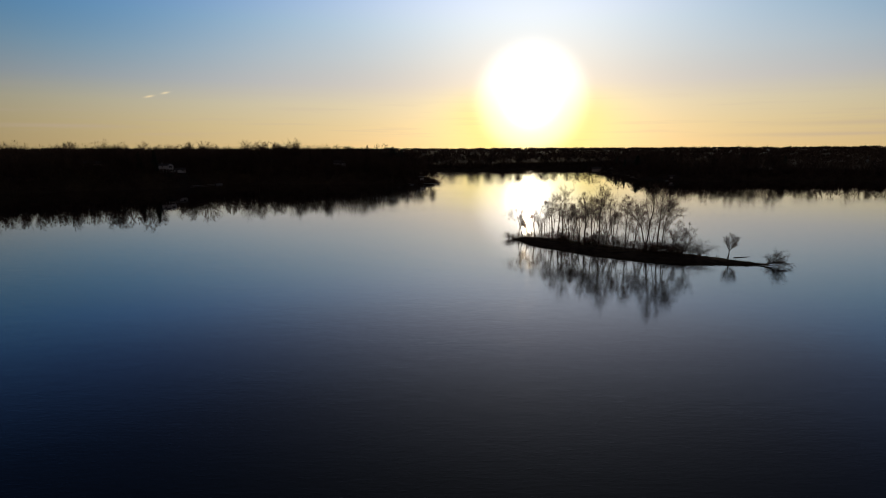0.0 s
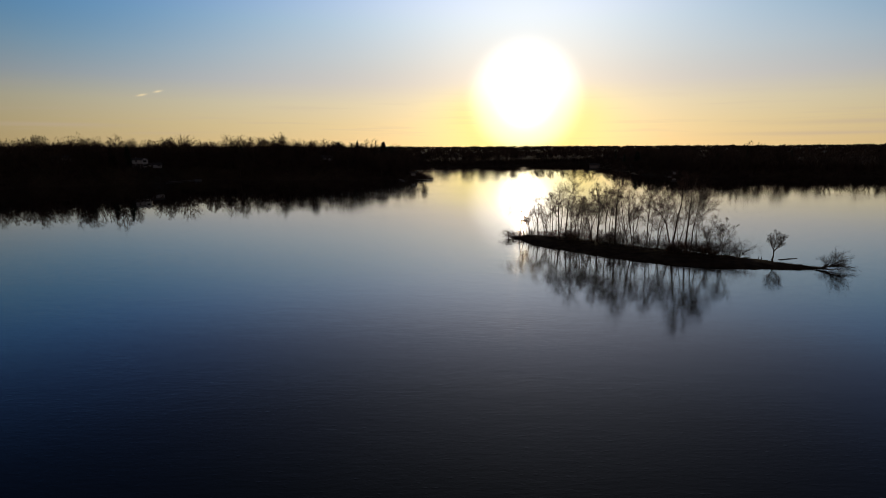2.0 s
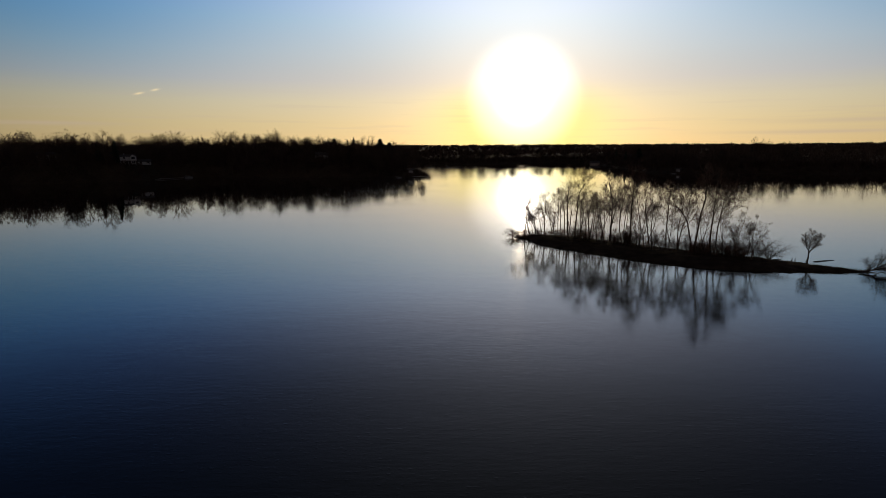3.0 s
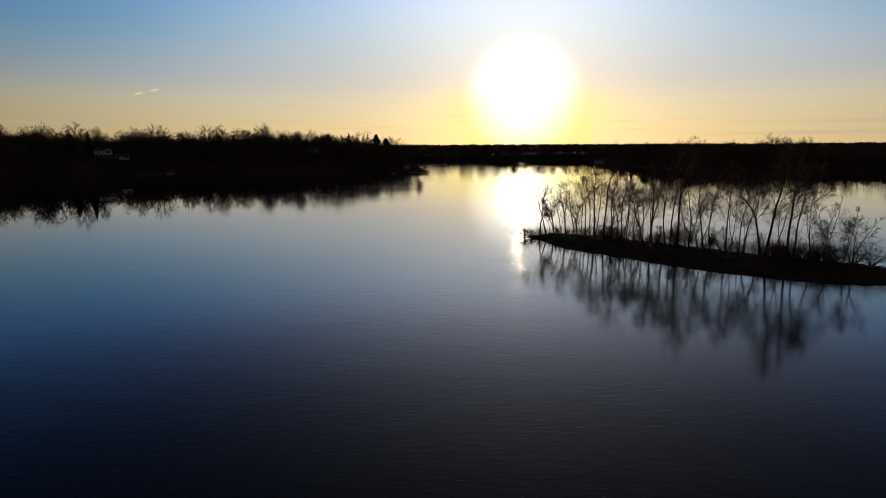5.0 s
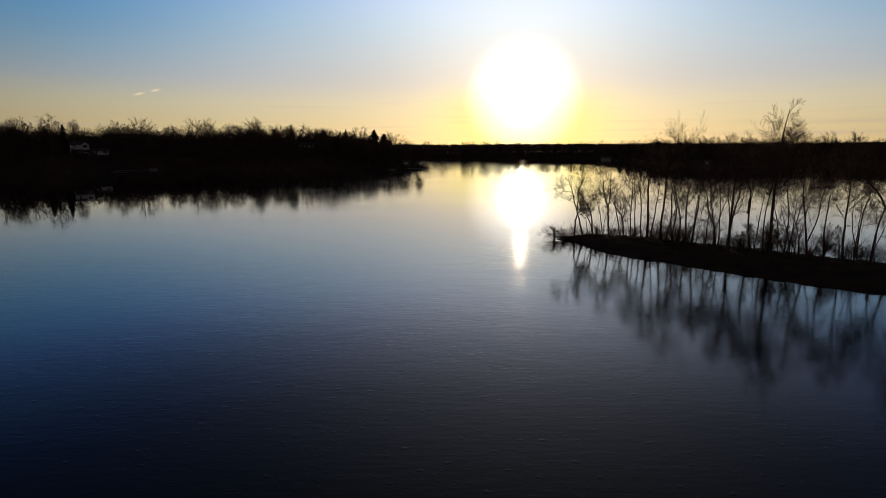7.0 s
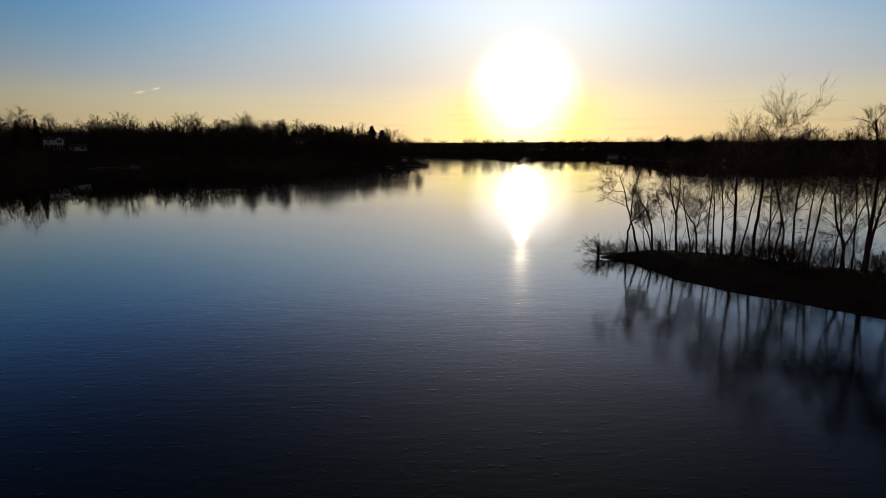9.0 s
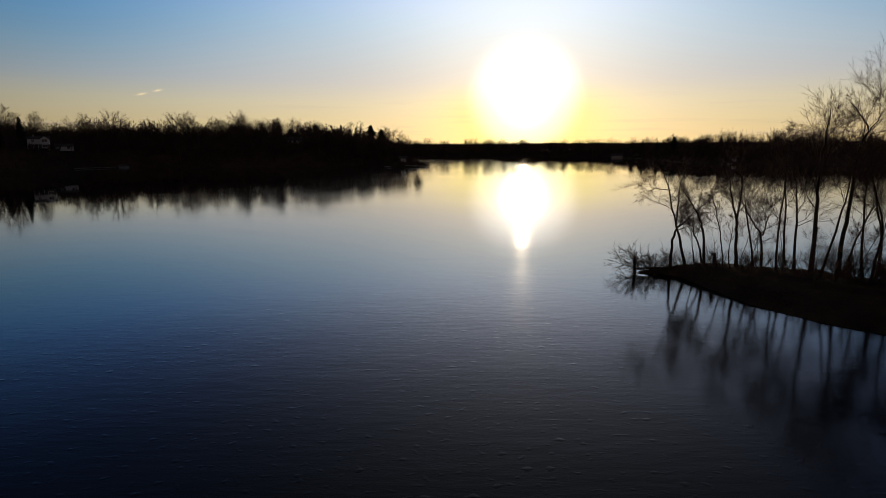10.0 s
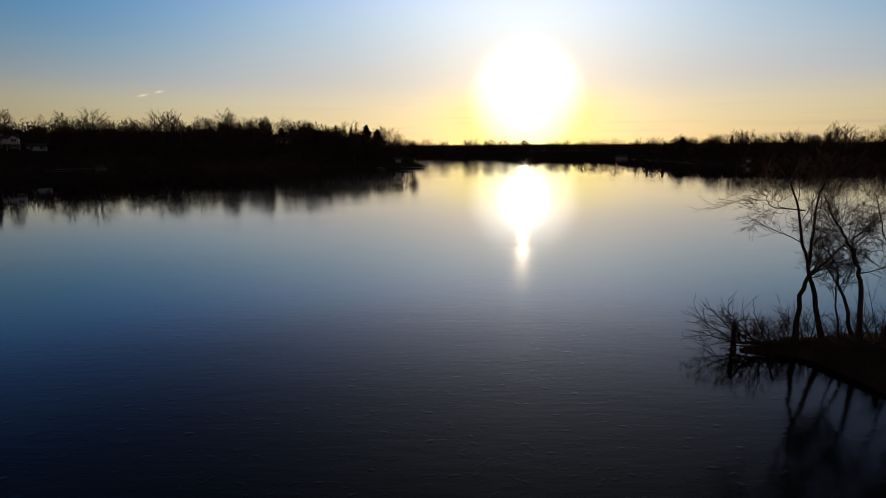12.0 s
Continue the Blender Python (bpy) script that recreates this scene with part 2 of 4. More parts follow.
def part(name, bm, mat, parent, label=""):
    """One mesh object from a bmesh, or from a mesh, under a thing or a part."""
    if isinstance(bm, bpy.types.Mesh):
        me = bm
    else:
        me = bpy.data.meshes.new(name)
        bm.normal_update()
        bm.to_mesh(me)
        bm.free()
        me.materials.append(mat)
    ob = new(name, me)
    ob.parent = parent
    if label:
        tagged(ob, label)
    return ob


def thing(name, m, label, category, group="", kind=""):
    ob = new(name)
    ob.matrix_world = m
    return tagged(ob, label, category, group, kind)


def smoothstep(a, b, x):
    t = np.clip((x - a) / (b - a), 0.0, 1.0)
    return t * t * (3 - 2 * t)


class Wood:
    """Collects tapered tubes into one mesh."""

    def __init__(self):
        self.v, self.f = [], []

    def tube(self, pts, radii, k):
        n0 = len(self.v)
        side = Vector((1, 0, 0))
        last = len(pts) - 1
        for i, (p, r) in enumerate(zip(pts, radii)):
            d = pts[min(i + 1, last)] - pts[max(i - 1, 0)]
            side = side - d * (side.dot(d) / max(d.length_squared, 1e-9))
            if side.length < 1e-4:
                side = d.orthogonal()
            side.normalize()
            up = d.cross(side).normalized()
            for j in range(k):
                a = 2 * math.pi * j / k
                self.v.append(p + side * (r * math.cos(a)) + up * (r * math.sin(a)))
        for i in range(last):
            for j in range(k):
                a, b = n0 + i * k + j, n0 + i * k + (j + 1) % k
                self.f.append((a, b, b + k, a + k))
        self.f.append(tuple(n0 + last * k + j for j in range(k)))

    def mesh(self, name, mat, smooth=True):
        return mesh_from(name, self.v, self.f, mat, smooth)


def wander(rng, p, d, length, steps, bend, lift):
    """A crooked line from p along d."""
    pts, d = [p.copy()], d.normalized()
    for _ in range(steps):
        d = (d + Vector((rng.gauss(0, bend), rng.gauss(0, bend), rng.gauss(0, bend) + lift))).normalized()
        pts.append(pts[-1] + d * (length / steps))
    return pts


def along(pts, f):
    x = f * (len(pts) - 1)
    i = min(int(x), len(pts) - 2)
    return pts[i].lerp(pts[i + 1], x - i), (pts[i + 1] - pts[i]).normalized()


def aside(rng, d, degrees):
    """d turned away by about so many degrees, to a random side."""
    s = d.orthogonal().normalized()
    s = Matrix.Rotation(rng.uniform(0, 2 * math.pi), 3, d) @ s
    a = radians(degrees)
    return (d * math.cos(a) + s * math.sin(a)).normalized()


def spike(wood, p, d, length, r):
    """A short twig: a three-sided point."""
    side = d.orthogonal().normalized() * r
    turned = d.cross(side).normalized() * r
    i, end = len(wood.v), p + d * length
    wood.v += [p + side, p - side * 0.5 + turned * 0.87, p - side * 0.5 - turned * 0.87, end]
    wood.f += [(i, i + 1, i + 3), (i + 1, i + 2, i + 3), (i + 2, i, i + 3)]


def branch(rng, wood, fine, p, d, length, r, level, top, lift=0.05, thick=0.010, spikes=5):
    """A branch with its own side branches, down to twigs."""
    steps = (5, 4, 3, 2)[min(level, 3)]
    pts = wander(rng, p, d, length, steps, 0.17, lift)
    end = max(r * 0.35, thick * 0.5)
    radii = [r + (end - r) * i / steps for i in range(steps + 1)]
    (wood if level < 2 else fine).tube(pts, radii, (5, 4, 3, 3)[min(level, 3)])
    if level >= top:
        for i in range(spikes):
            q, e = along(pts, (i + rng.uniform(0.2, 1.0)) / spikes)
            spike(fine, q, aside(rng, e, rng.uniform(14, 42)), length * rng.uniform(0.5, 1.0), thick * 0.75)
        return
    n = max(3, int((6, 6, 4, 4)[min(level, 3)] * rng.uniform(0.75, 1.25)))
    for i in range(n):
        f = 0.16 + 0.80 * (i + rng.random()) / n
        q, e = along(pts, f)
        k = (1.05 - 0.45 * f) * rng.uniform(0.48, 0.80)
        branch(rng, wood, fine, q, aside(rng, e, rng.uniform(22, 48)), length * k, max(thick, r * 0.50 * (1.1 - 0.4 * f)), level + 1, top, lift, thick, spikes)


def bare_tree(name, rng, base, leaders, height, radius, group, label, fork=0.3, lean=(0, 0), top=3, limbs=7, spread=14, thick=0.009, crown=0.16, paths=()):
    """A leafless tree: a trunk that leans and may part into leaders, each limb with its branches, and the twigs.
    paths: the ways of the leaders as (sideways, up) from the foot, where the tree has a shape of its own."""
    root = thing(name, pose(*base), label, "tree", group)
    trunk, fine = Wood(), Wood()
    stems = []
    if paths:
        for k, path in enumerate(paths):
            pts, sway = [], rng.uniform(-0.08, 0.08)
            for i, ((ax, az), (bx, bz)) in enumerate(zip(path, path[1:])):
                (ox, oz), (cx, cz) = path[max(i - 1, 0)], path[min(i + 2, len(path) - 1)]
                for j in range(4):
                    t = j / 4
                    way = [0.5 * (2 * a + (b - o) * t + (2 * o - 5 * a + 4 * b - c) * t * t + (3 * a - 3 * b + c - o) * t ** 3) for o, a, b, c in ((ox, ax, bx, cx), (oz, az, bz, cz))]
                    pts.append(Vector((way[0] + rng.gauss(0, 0.025), rng.gauss(0, 0.03) + sway * way[1] * (-1) ** k, way[1])))
            pts.append(Vector((path[-1][0], sway * path[-1][1] * (-1) ** k, path[-1][1])))
            r = radius if k < 1 or path[0][1] < 0.3 else radius * (0.6 if path[0][1] < 5 else 0.28)
            n = len(pts) - 1
            flare = [1.7, 1.25, 1.08] + [1.0] * n if path[0][1] < 0.3 else [1.0] * (n + 3)
            trunk.tube(pts, [r * flare[i] * (1 - 0.9 * (i / n) ** 0.9) + thick * 0.5 for i in range(n + 1)], 8)
            stems.append((pts, r, 0.28 if path[0][1] < 0.3 else 0.15))
    else:
        d0 = Vector((lean[0], lean[1], 1)).normalized()
        low = wander(rng, Vector((0, 0, -0.4)), d0, height * fork + 0.4, 6, 0.05, 0.0)
        flare = [radius * (1.0 + (0.7, 0.22, 0.08, 0.02, 0, 0, 0)[i]) * (1 - 0.16 * i / 6) for i in range(7)]
        trunk.tube(low, flare, 9)
        tip, dt = along(low, 1.0)
        for _ in range(4):
            q, e = along(low, rng.uniform(0.45, 1.0))
            branch(rng, fine, fine, q, aside(rng, e, rng.uniform(40, 75)), height * rng.uniform(0.06, 0.14), thick * 1.6, 2, top, 0.05, thick)
        for k in range(leaders):
            turn = math.pi * k + rng.uniform(-0.7, 0.7) if leaders == 2 else 2 * math.pi * (k + rng.uniform(-0.2, 0.2)) / leaders + 0.3
            a = radians(spread * rng.uniform(0.3, 1.0)) if leaders > 1 else 0.02
            d = (dt + Vector((math.cos(turn), 0.7 * math.sin(turn), 0)) * math.tan(a)).normalized()
            length = 0.88 * height * (1 - fork) / max(0.8, d.z) * (1.0 if k == 0 else rng.uniform(0.7, 0.95))
            r = radius * 0.82 * (1.0 if leaders == 1 else 0.78)
            pts = wander(rng, tip - d * 0.05, d, length, 11, 0.06, 0.03)
            trunk.tube(pts, [r * (1 - 0.90 * (i / 11) ** 0.85) + thick * 0.5 for i in range(12)], 7)
            stems.append((pts, r, crown if leaders == 1 else 0.12))
    limb_woods = []
    for pts, r, start in stems:
        n = max(5, limbs // len(stems) + 2)
        for i in range(n):
            f = start + (0.97 - start) * (i + rng.random() * 0.8) / n
            q, e = along(pts, min(f, 0.98))
            wood = Wood()
            limb_woods.append(wood)
            length = height * (0.34 - 0.24 * f) * rng.uniform(0.6, 1.25) * (1.0 - 0.45 * float(smoothstep(0.7, 1.0, f)))
            branch(rng, wood, fine, q, aside(rng, e, rng.uniform(26, 60)), length, max(thick * 1.4, r * (1 - 0.8 * f) * 0.36), 1, top, 0.07, thick)
    part("trunk", trunk.mesh("trunk", BARK), BARK, root)
    for wood in limb_woods:
        part("limb", wood.mesh("limb", BARK), BARK, root)
    tagged(part("twig", fine.mesh("twig", TWIG), TWIG, root, "fine bare twigs"), kind="stuff")
    return root


# ---------------------------------------------------------------- lake and land
LAKE = [(0, 436), (-40, 440), (-90, 442), (-140, 450), (-172, 457), (-190, 446), (-192, 416), (-208, 399), (-242, 374), (-285, 340), (-345, 272), (-385, 150),
        (-390, 0), (-340, -150), (-200, -240), (0, -270), (200, -240), (340, -120), (405, 50), (435, 200), (445, 350), (420, 432),
        (350, 470), (262, 476), (214, 470), (192, 478), (184, 500), (188, 560), (198, 650), (220, 780), (214, 842), (150, 836), (90, 778),
        (36, 756), (-12, 758), (-58, 748), (-50, 690), (-34, 610), (-22, 530), (-10, 470), (0, 452)]


def shore_distance(x, y):
    """Metres inland from the lake's edge; negative out on the water."""
    x, y = np.asarray(x, float), np.asarray(y, float)
    wob_x = x + 5.0 * np.sin(y * 0.071 + 1.3) + 2.2 * np.sin(y * 0.19 + x * 0.05)
    wob_y = y + 4.0 * np.sin(x * 0.083 + 0.4) + 2.0 * np.sin(x * 0.21)
    best, inside = np.full(x.shape, 1e12), np.zeros(x.shape, bool)
    for (ax, ay), (bx, by) in zip(LAKE, LAKE[1:] + LAKE[:1]):
        ex, ey = bx - ax, by - ay
        t = np.clip(((wob_x - ax) * ex + (wob_y - ay) * ey) / (ex * ex + ey * ey), 0, 1)
        best = np.minimum(best, (wob_x - ax - t * ex) ** 2 + (wob_y - ay - t * ey) ** 2)
        if ay != by:
            inside ^= ((ay > wob_y) != (by > wob_y)) & (wob_x < ex * (wob_y - ay) / ey + ax)
    d = np.sqrt(best)
    return np.where(inside, -d, d)


def land_height(x, y):
    x, y = np.asarray(x, float), np.asarray(y, float)
    d = shore_distance(x, y)
    bluff = 3.0 + 7.5 * smoothstep(-15, -100, x) * smoothstep(900, 700, y) + 2.5 * smoothstep(120, 260, x)
    bluff = bluff + 4.0 * smoothstep(25, 110, d) * smoothstep(-25, -110, x) * smoothstep(900, 700, y)
    far = 30.0 * smoothstep(500, 3600, d)
    roll = 1.2 * np.sin(x * 0.021 + 2) * np.sin(y * 0.017) + 2.5 * np.sin(x * 0.0043) * np.sin(y * 0.0051 + 1)
    roll = roll + 2.2 * np.sin(x * 0.063 + 0.031 * y) * smoothstep(-60, -120, x)
    land = 0.35 + bluff * smoothstep(0.5, 16, d) + far + roll * smoothstep(20, 120, d)
    land = np.maximum(land, 0.4)
    return np.where(d > 0, np.minimum(land, 0.05 + d * 0.85), np.maximum(-3.0, d * 0.22))


def build_ground():
    def steps(near, fine, far):
        a = list(np.arange(near[0], near[1] + 1, fine))
        s, lo, hi = fine, a[0], a[-1]
        left, right = [], []
        while lo > -far or hi < far:
            s *= 1.12
            lo, hi = lo - s, hi + s
            left.append(lo)
            right.append(hi)
        return np.array(left[::-1] + a + right)
    xs, ys = steps((-480, 480), 8.0, 4600), steps((-300, 880), 8.0, 4600)
    gx, gy = np.meshgrid(xs, ys)
    z = land_height(gx, gy)
    verts = np.stack([gx, gy, z], -1).reshape(-1, 3).tolist()
    nx, ny = len(xs), len(ys)
    faces = [(j * nx + i, j * nx + i + 1, (j + 1) * nx + i + 1, (j + 1) * nx + i) for j in range(ny - 1) for i in range(nx - 1)]
    ob = new("ground", mesh_from("ground", verts, faces, FLOOR, True))
    tagged(ob, "dark wooded lake shore with leaf litter, rising from the water", "ground", kind="structure")


build_ground()

water = new("water", mesh_from("water", [(-520, -320, 0), (520, -320, 0), (520, 900, 0), (-520, 900, 0)], [(0, 1, 2, 3)], WATER))
tagged(water, "calm dark blue lake water with fine ripples at sunset", "lake", kind="structure")

# ---------------------------------------------------------------- island
FRONT = [(19.0, 166.1), (20.4, 165.8), (21.8, 164.9), (22.3, 161.4), (23.0, 157.0), (25.2, 153.0), (28.6, 149.6), (31.6, 145.8), (36.2, 140.4), (40.4, 136.4),
         (44.6, 133.3), (50.0, 130.4), (56.0, 128.6), (63.5, 127.9), (70, 127.4), (75, 126.9)]
BACK = [(19.0, 166.5), (22, 167.3), (27, 168.0), (32, 166.8), (37.5, 161.8), (43, 157), (48, 151.5), (53, 147), (60, 140.8), (66, 136.2), (70, 131), (75, 127.9)]


def line_at(line, f):
    s = [0.0]
    for a, b in zip(line, line[1:]):
        s.append(s[-1] + math.dist(a, b))
    x = f * s[-1]
    for i in range(len(line) - 1):
        if x <= s[i + 1] or i == len(line) - 2:
            k = (x - s[i]) / (s[i + 1] - s[i])
            return Vector((line[i][0] + k * (line[i + 1][0] - line[i][0]), line[i][1] + k * (line[i + 1][1] - line[i][1]), 0))


def island_height(f, c):
    """Height of the bank at f along the island and c across it, from the near shore to the far one."""
    crest = 0.95 * float(smoothstep(-0.02, 0.09, f)) * (1 - 0.45 * float(smoothstep(0.70, 0.86, f))) * (1 - 0.75 * float(smoothstep(0.88, 1.0, f)))
    w = max(0.0, math.sin(math.pi * min(max(c, 0.0), 1.0))) ** 0.55
    return crest * w


def on_island(f, c):
    p = line_at(FRONT, f).lerp(line_at(BACK, f), c)
    p.z = island_height(f, c)
    return p


def build_island():
    nf, nc = 150, 22
    verts, faces = [], []
    for i in range(nf + 1):
        f = i / nf
        a, b = line_at(FRONT, f), line_at(BACK, f)
        for j in range(nc + 1):
            c = -0.16 + 1.32 * j / nc
            p = a.lerp(b, c)
            over = max(0.0, -c, c - 1)
            p.z = island_height(f, c) - 2.2 * over
            n1 = noise.noise(Vector((p.x * 0.6, p.y * 0.6, 0)))
            n2 = noise.noise(Vector((p.x * 2.1, p.y * 2.1, 5)))
            p.z += (0.20 * n1 + 0.10 * n2) * (0.3 if over else 1.0)
            p.x += 0.35 * n1
            p.y += 0.35 * n2
            verts.append(p)
    for i in range(nf):
        for j in range(nc):
            a = i * (nc + 1) + j
            faces.append((a, a + nc + 1, a + nc + 2, a + 1))
    ob = new("island_bank", mesh_from("island_bank", verts, faces, SOIL, True))
    tagged(ob, "low narrow earth bank of the island with dark soil", "island", kind="structure")


build_island()

def island_tree(x, y, height, radius, label, *paths):
    """A tree on the island with its own ways of growth; the farther ones keep coarser twigs."""
    bare_tree("bare_tree", random.Random(int(x * 37 + y * 11)), (x, y, 0.75), 1, height, radius, "trees on the island", label,
              limbs=13 if radius < 0.1 else 27 if x < 24 else 24, thick=0.0070 if x < 29 else 0.0082 if x < 35 else 0.0115 if x < 50 else 0.0150, paths=paths)


island_tree(21.7, 166.4, 7.1, 0.12, "leafless tree leaning out from the island's point",
            [(0, -0.4), (0.0, 2.0), (0.4, 3.1), (1.0, 3.6), (1.8, 4.5), (2.7, 5.2), (3.5, 6.1)])
island_tree(22.9, 166.1, 9.6, 0.125, "leafless tree with a long side limb at the island's point",
            [(0, -0.4), (-0.7, 2.1), (-1.0, 3.1), (-1.4, 4.5), (-1.8, 6.2), (-2.3, 7.6), (-2.5, 8.2)], [(-1.0, 3.5), (-0.9, 5.2), (-0.8, 6.6), (-0.4, 7.8), (-0.3, 8.3)], [(-1.8, 6.2), (-2.7, 6.3), (-3.4, 6.4), (-3.8, 7.0)])
island_tree(23.5, 166.0, 4.7, 0.05, "slender leafless dark-barked tree on the island bank",
            [(0, -0.4), (-0.3, 2.1), (-0.6, 3.0), (-1.3, 3.7)])
island_tree(24.1, 165.4, 8.0, 0.12, "bare dark-barked tree on the island bank",
            [(0, -0.4), (-0.3, 2.2), (-0.7, 3.6), (-1.2, 4.6), (-1.7, 5.4), (-2.2, 6.0), (-2.7, 7.0)])
island_tree(24.4, 166.2, 5.7, 0.09, "slender leafless dark-barked tree on the island bank",
            [(0, -0.4), (-0.6, 1.7), (-1.0, 2.6), (-1.2, 3.5), (-1.7, 4.2), (-2.3, 4.7)])
island_tree(25.3, 164.8, 8.0, 0.06, "slender leafless dark-barked tree on the island bank",
            [(0, -0.4), (-0.3, 2.3), (-0.7, 4.0), (-1.2, 5.7), (-1.6, 7.0)])
island_tree(26.0, 164.1, 10.4, 0.14, "bare dark-barked tree on the island bank",
            [(0, -0.4), (-0.2, 2.5), (-0.3, 3.8), (-0.7, 5.1), (-1.0, 6.4), (-1.2, 7.8), (-1.3, 8.6)], [(-0.3, 4.0), (-0.1, 5.4), (-0.1, 7.0), (-0.2, 8.3), (-0.2, 8.8)])
island_tree(28.2, 164.4, 7.4, 0.10, "leafless tree forking low into two crooked leaders",
            [(0, -0.4), (-0.3, 2.6), (-0.9, 3.5), (-1.5, 4.4), (-2.1, 5.3), (-2.6, 5.9), (-3.4, 6.4)], [(-0.2, 2.7), (-0.1, 3.4), (0.1, 4.2), (0.4, 4.9), (0.5, 5.7)])
island_tree(29.0, 163.8, 12.2, 0.09, "slender leafless dark-barked tree on the island bank",
            [(0, -0.4), (-0.2, 3.0), (-0.2, 5.9), (-0.3, 8.7), (-0.3, 10.6)])
island_tree(29.7, 163.8, 11.9, 0.09, "slender leafless dark-barked tree on the island bank",
            [(0, -0.4), (-0.2, 4.2), (-0.4, 7.6), (-0.9, 10.3)])
island_tree(30.5, 163.8, 12.2, 0.11, "tall leafless dark-barked tree on the island bank",
            [(0, -0.4), (-0.1, 3.0), (-0.3, 5.9), (-0.8, 8.7), (-1.3, 10.6)])
island_tree(30.8, 162.3, 15.0, 0.18, "tall leafless dark-barked tree on the island bank",
            [(0, -0.4), (-0.1, 3.2), (-0.3, 6.5), (-0.3, 8.7), (-0.2, 10.8), (-0.1, 12.2)], [(-0.3, 6.8), (0.3, 8.7), (1.2, 10.1), (1.6, 11.4)])
island_tree(32.3, 161.5, 15.6, 0.16, "tall leafless tree with a forked top",
            [(0, -0.4), (0.1, 3.3), (0.3, 6.1), (0.4, 8.2), (0.6, 10.0), (1.0, 10.9), (0.3, 11.9), (-0.6, 12.8)], [(1.0, 10.8), (1.6, 11.7), (1.9, 12.6)])
island_tree(33.7, 160.9, 11.9, 0.10, "tall leafless dark-barked tree on the island bank",
            [(0, -0.4), (-0.3, 3.4), (-0.4, 6.7), (0.0, 8.2), (0.2, 10.3)])
island_tree(34.3, 160.4, 11.2, 0.12, "bare dark-barked tree on the island bank",
            [(0, -0.4), (0.2, 1.9), (0.1, 3.5), (-0.6, 6.2), (-1.1, 8.3), (-1.4, 9.6)])
island_tree(35.0, 159.6, 11.4, 0.12, "bare dark-barked tree on the island bank",
            [(0, -0.4), (-0.2, 3.6), (-0.2, 6.2), (0.3, 8.3), (0.9, 9.8)])
island_tree(33.3, 162.3, 8.6, 0.09, "slender leafless dark-barked tree on the island bank",
            [(0, -0.4), (0.8, 2.7), (1.9, 5.4), (2.9, 7.6)])
island_tree(36.7, 155.7, 14.6, 0.14, "leafless tree with a forked trunk on the island bank",
            [(0, -0.4), (0.1, 2.2), (-0.7, 4.1), (-1.2, 6.6), (-1.8, 7.5), (-3.5, 12.0)], [(0.1, 2.4), (0.4, 3.4), (0.8, 5.1), (1.3, 7.0), (1.7, 11.5)])
island_tree(38.2, 154.8, 14.6, 0.15, "bare dark-barked tree on the island bank",
            [(0, -0.4), (0.1, 2.8), (0.4, 4.7), (0.8, 6.6), (1.0, 8.5), (1.5, 12.0)])
island_tree(44.9, 149.6, 14.6, 0.13, "tall leafless dark-barked tree on the island bank",
            [(0, -0.4), (-0.6, 3.3), (-1.2, 7.2), (-1.3, 10.3), (-1.4, 12.0)], [(-0.3, 1.4), (0.7, 4.1), (1.2, 7.2), (1.7, 9.1), (2.1, 11.5)])
island_tree(47.4, 147.5, 14.9, 0.13, "tall leafless dark-barked tree on the island bank",
            [(0, -0.4), (-0.1, 3.6), (0.0, 7.4), (0.3, 10.7), (0.4, 13.3)])
island_tree(50.6, 149.5, 12.6, 0.09, "slender leafless dark-barked tree on the island bank",
            [(0, -0.4), (0.0, 4.1), (0.5, 7.2), (0.7, 9.5), (0.8, 11.0)])
island_tree(52.2, 146.2, 14.6, 0.17, "leafless tree with a bowed trunk on the island bank",
            [(0, -0.4), (-0.9, 3.8), (-1.6, 6.0), (-2.9, 7.9), (-4.0, 9.1), (-5.2, 12.0)], [(-1.4, 5.3), (-1.3, 8.2), (-1.6, 11.2)])
island_tree(51.2, 143.5, 18.0, 0.19, "tall leafless dark-barked tree on the island bank",
            [(0, -0.4), (0.4, 4.2), (0.8, 7.8), (1.3, 10.6), (1.2, 13.9), (1.4, 16.4)])
island_tree(53.7, 142.4, 18.2, 0.20, "tall leafless tree leaning towards the spit",
            [(0, -0.4), (0.2, 3.6), (0.5, 7.1), (0.8, 10.6), (1.0, 13.9), (1.3, 16.6)], [(0.6, 7.8), (1.8, 9.9), (3.0, 11.3)])
island_tree(55.0, 142.7, 14.6, 0.13, "tall leafless dark-barked tree on the island bank",
            [(0, -0.4), (0.4, 5.0), (1.1, 8.5), (1.6, 11.3), (1.9, 12.0)])
island_tree(41.4, 151.5, 18.5, 0.21, "tallest leafless tree on the island bank",
            [(0, -0.4), (0.0, 3.9), (0.0, 7.9), (0.2, 11.0), (0.5, 14.4), (0.9, 16.9)], [(0.0, 8.6), (1.0, 11.0), (1.9, 13.3)])
island_tree(38.5, 155.3, 14.6, 0.18, "tall leafless dark-barked tree on the island bank",
            [(0, -0.4), (0.0, 4.2), (0.0, 8.4), (-0.5, 10.8), (-0.9, 12.9), (-0.9, 12.0)], [(-0.1, 6.7), (0.9, 8.8), (1.6, 10.8), (2.0, 11.5)])
island_tree(40.5, 153.8, 14.6, 0.13, "tall leafless dark-barked tree on the island bank",
            [(0, -0.4), (-0.7, 3.6), (-0.8, 6.9), (-2.1, 9.3), (-3.2, 10.5), (-4.0, 12.0)], [(-0.7, 4.4), (-0.2, 7.7), (0.4, 10.1), (0.8, 11.5)])
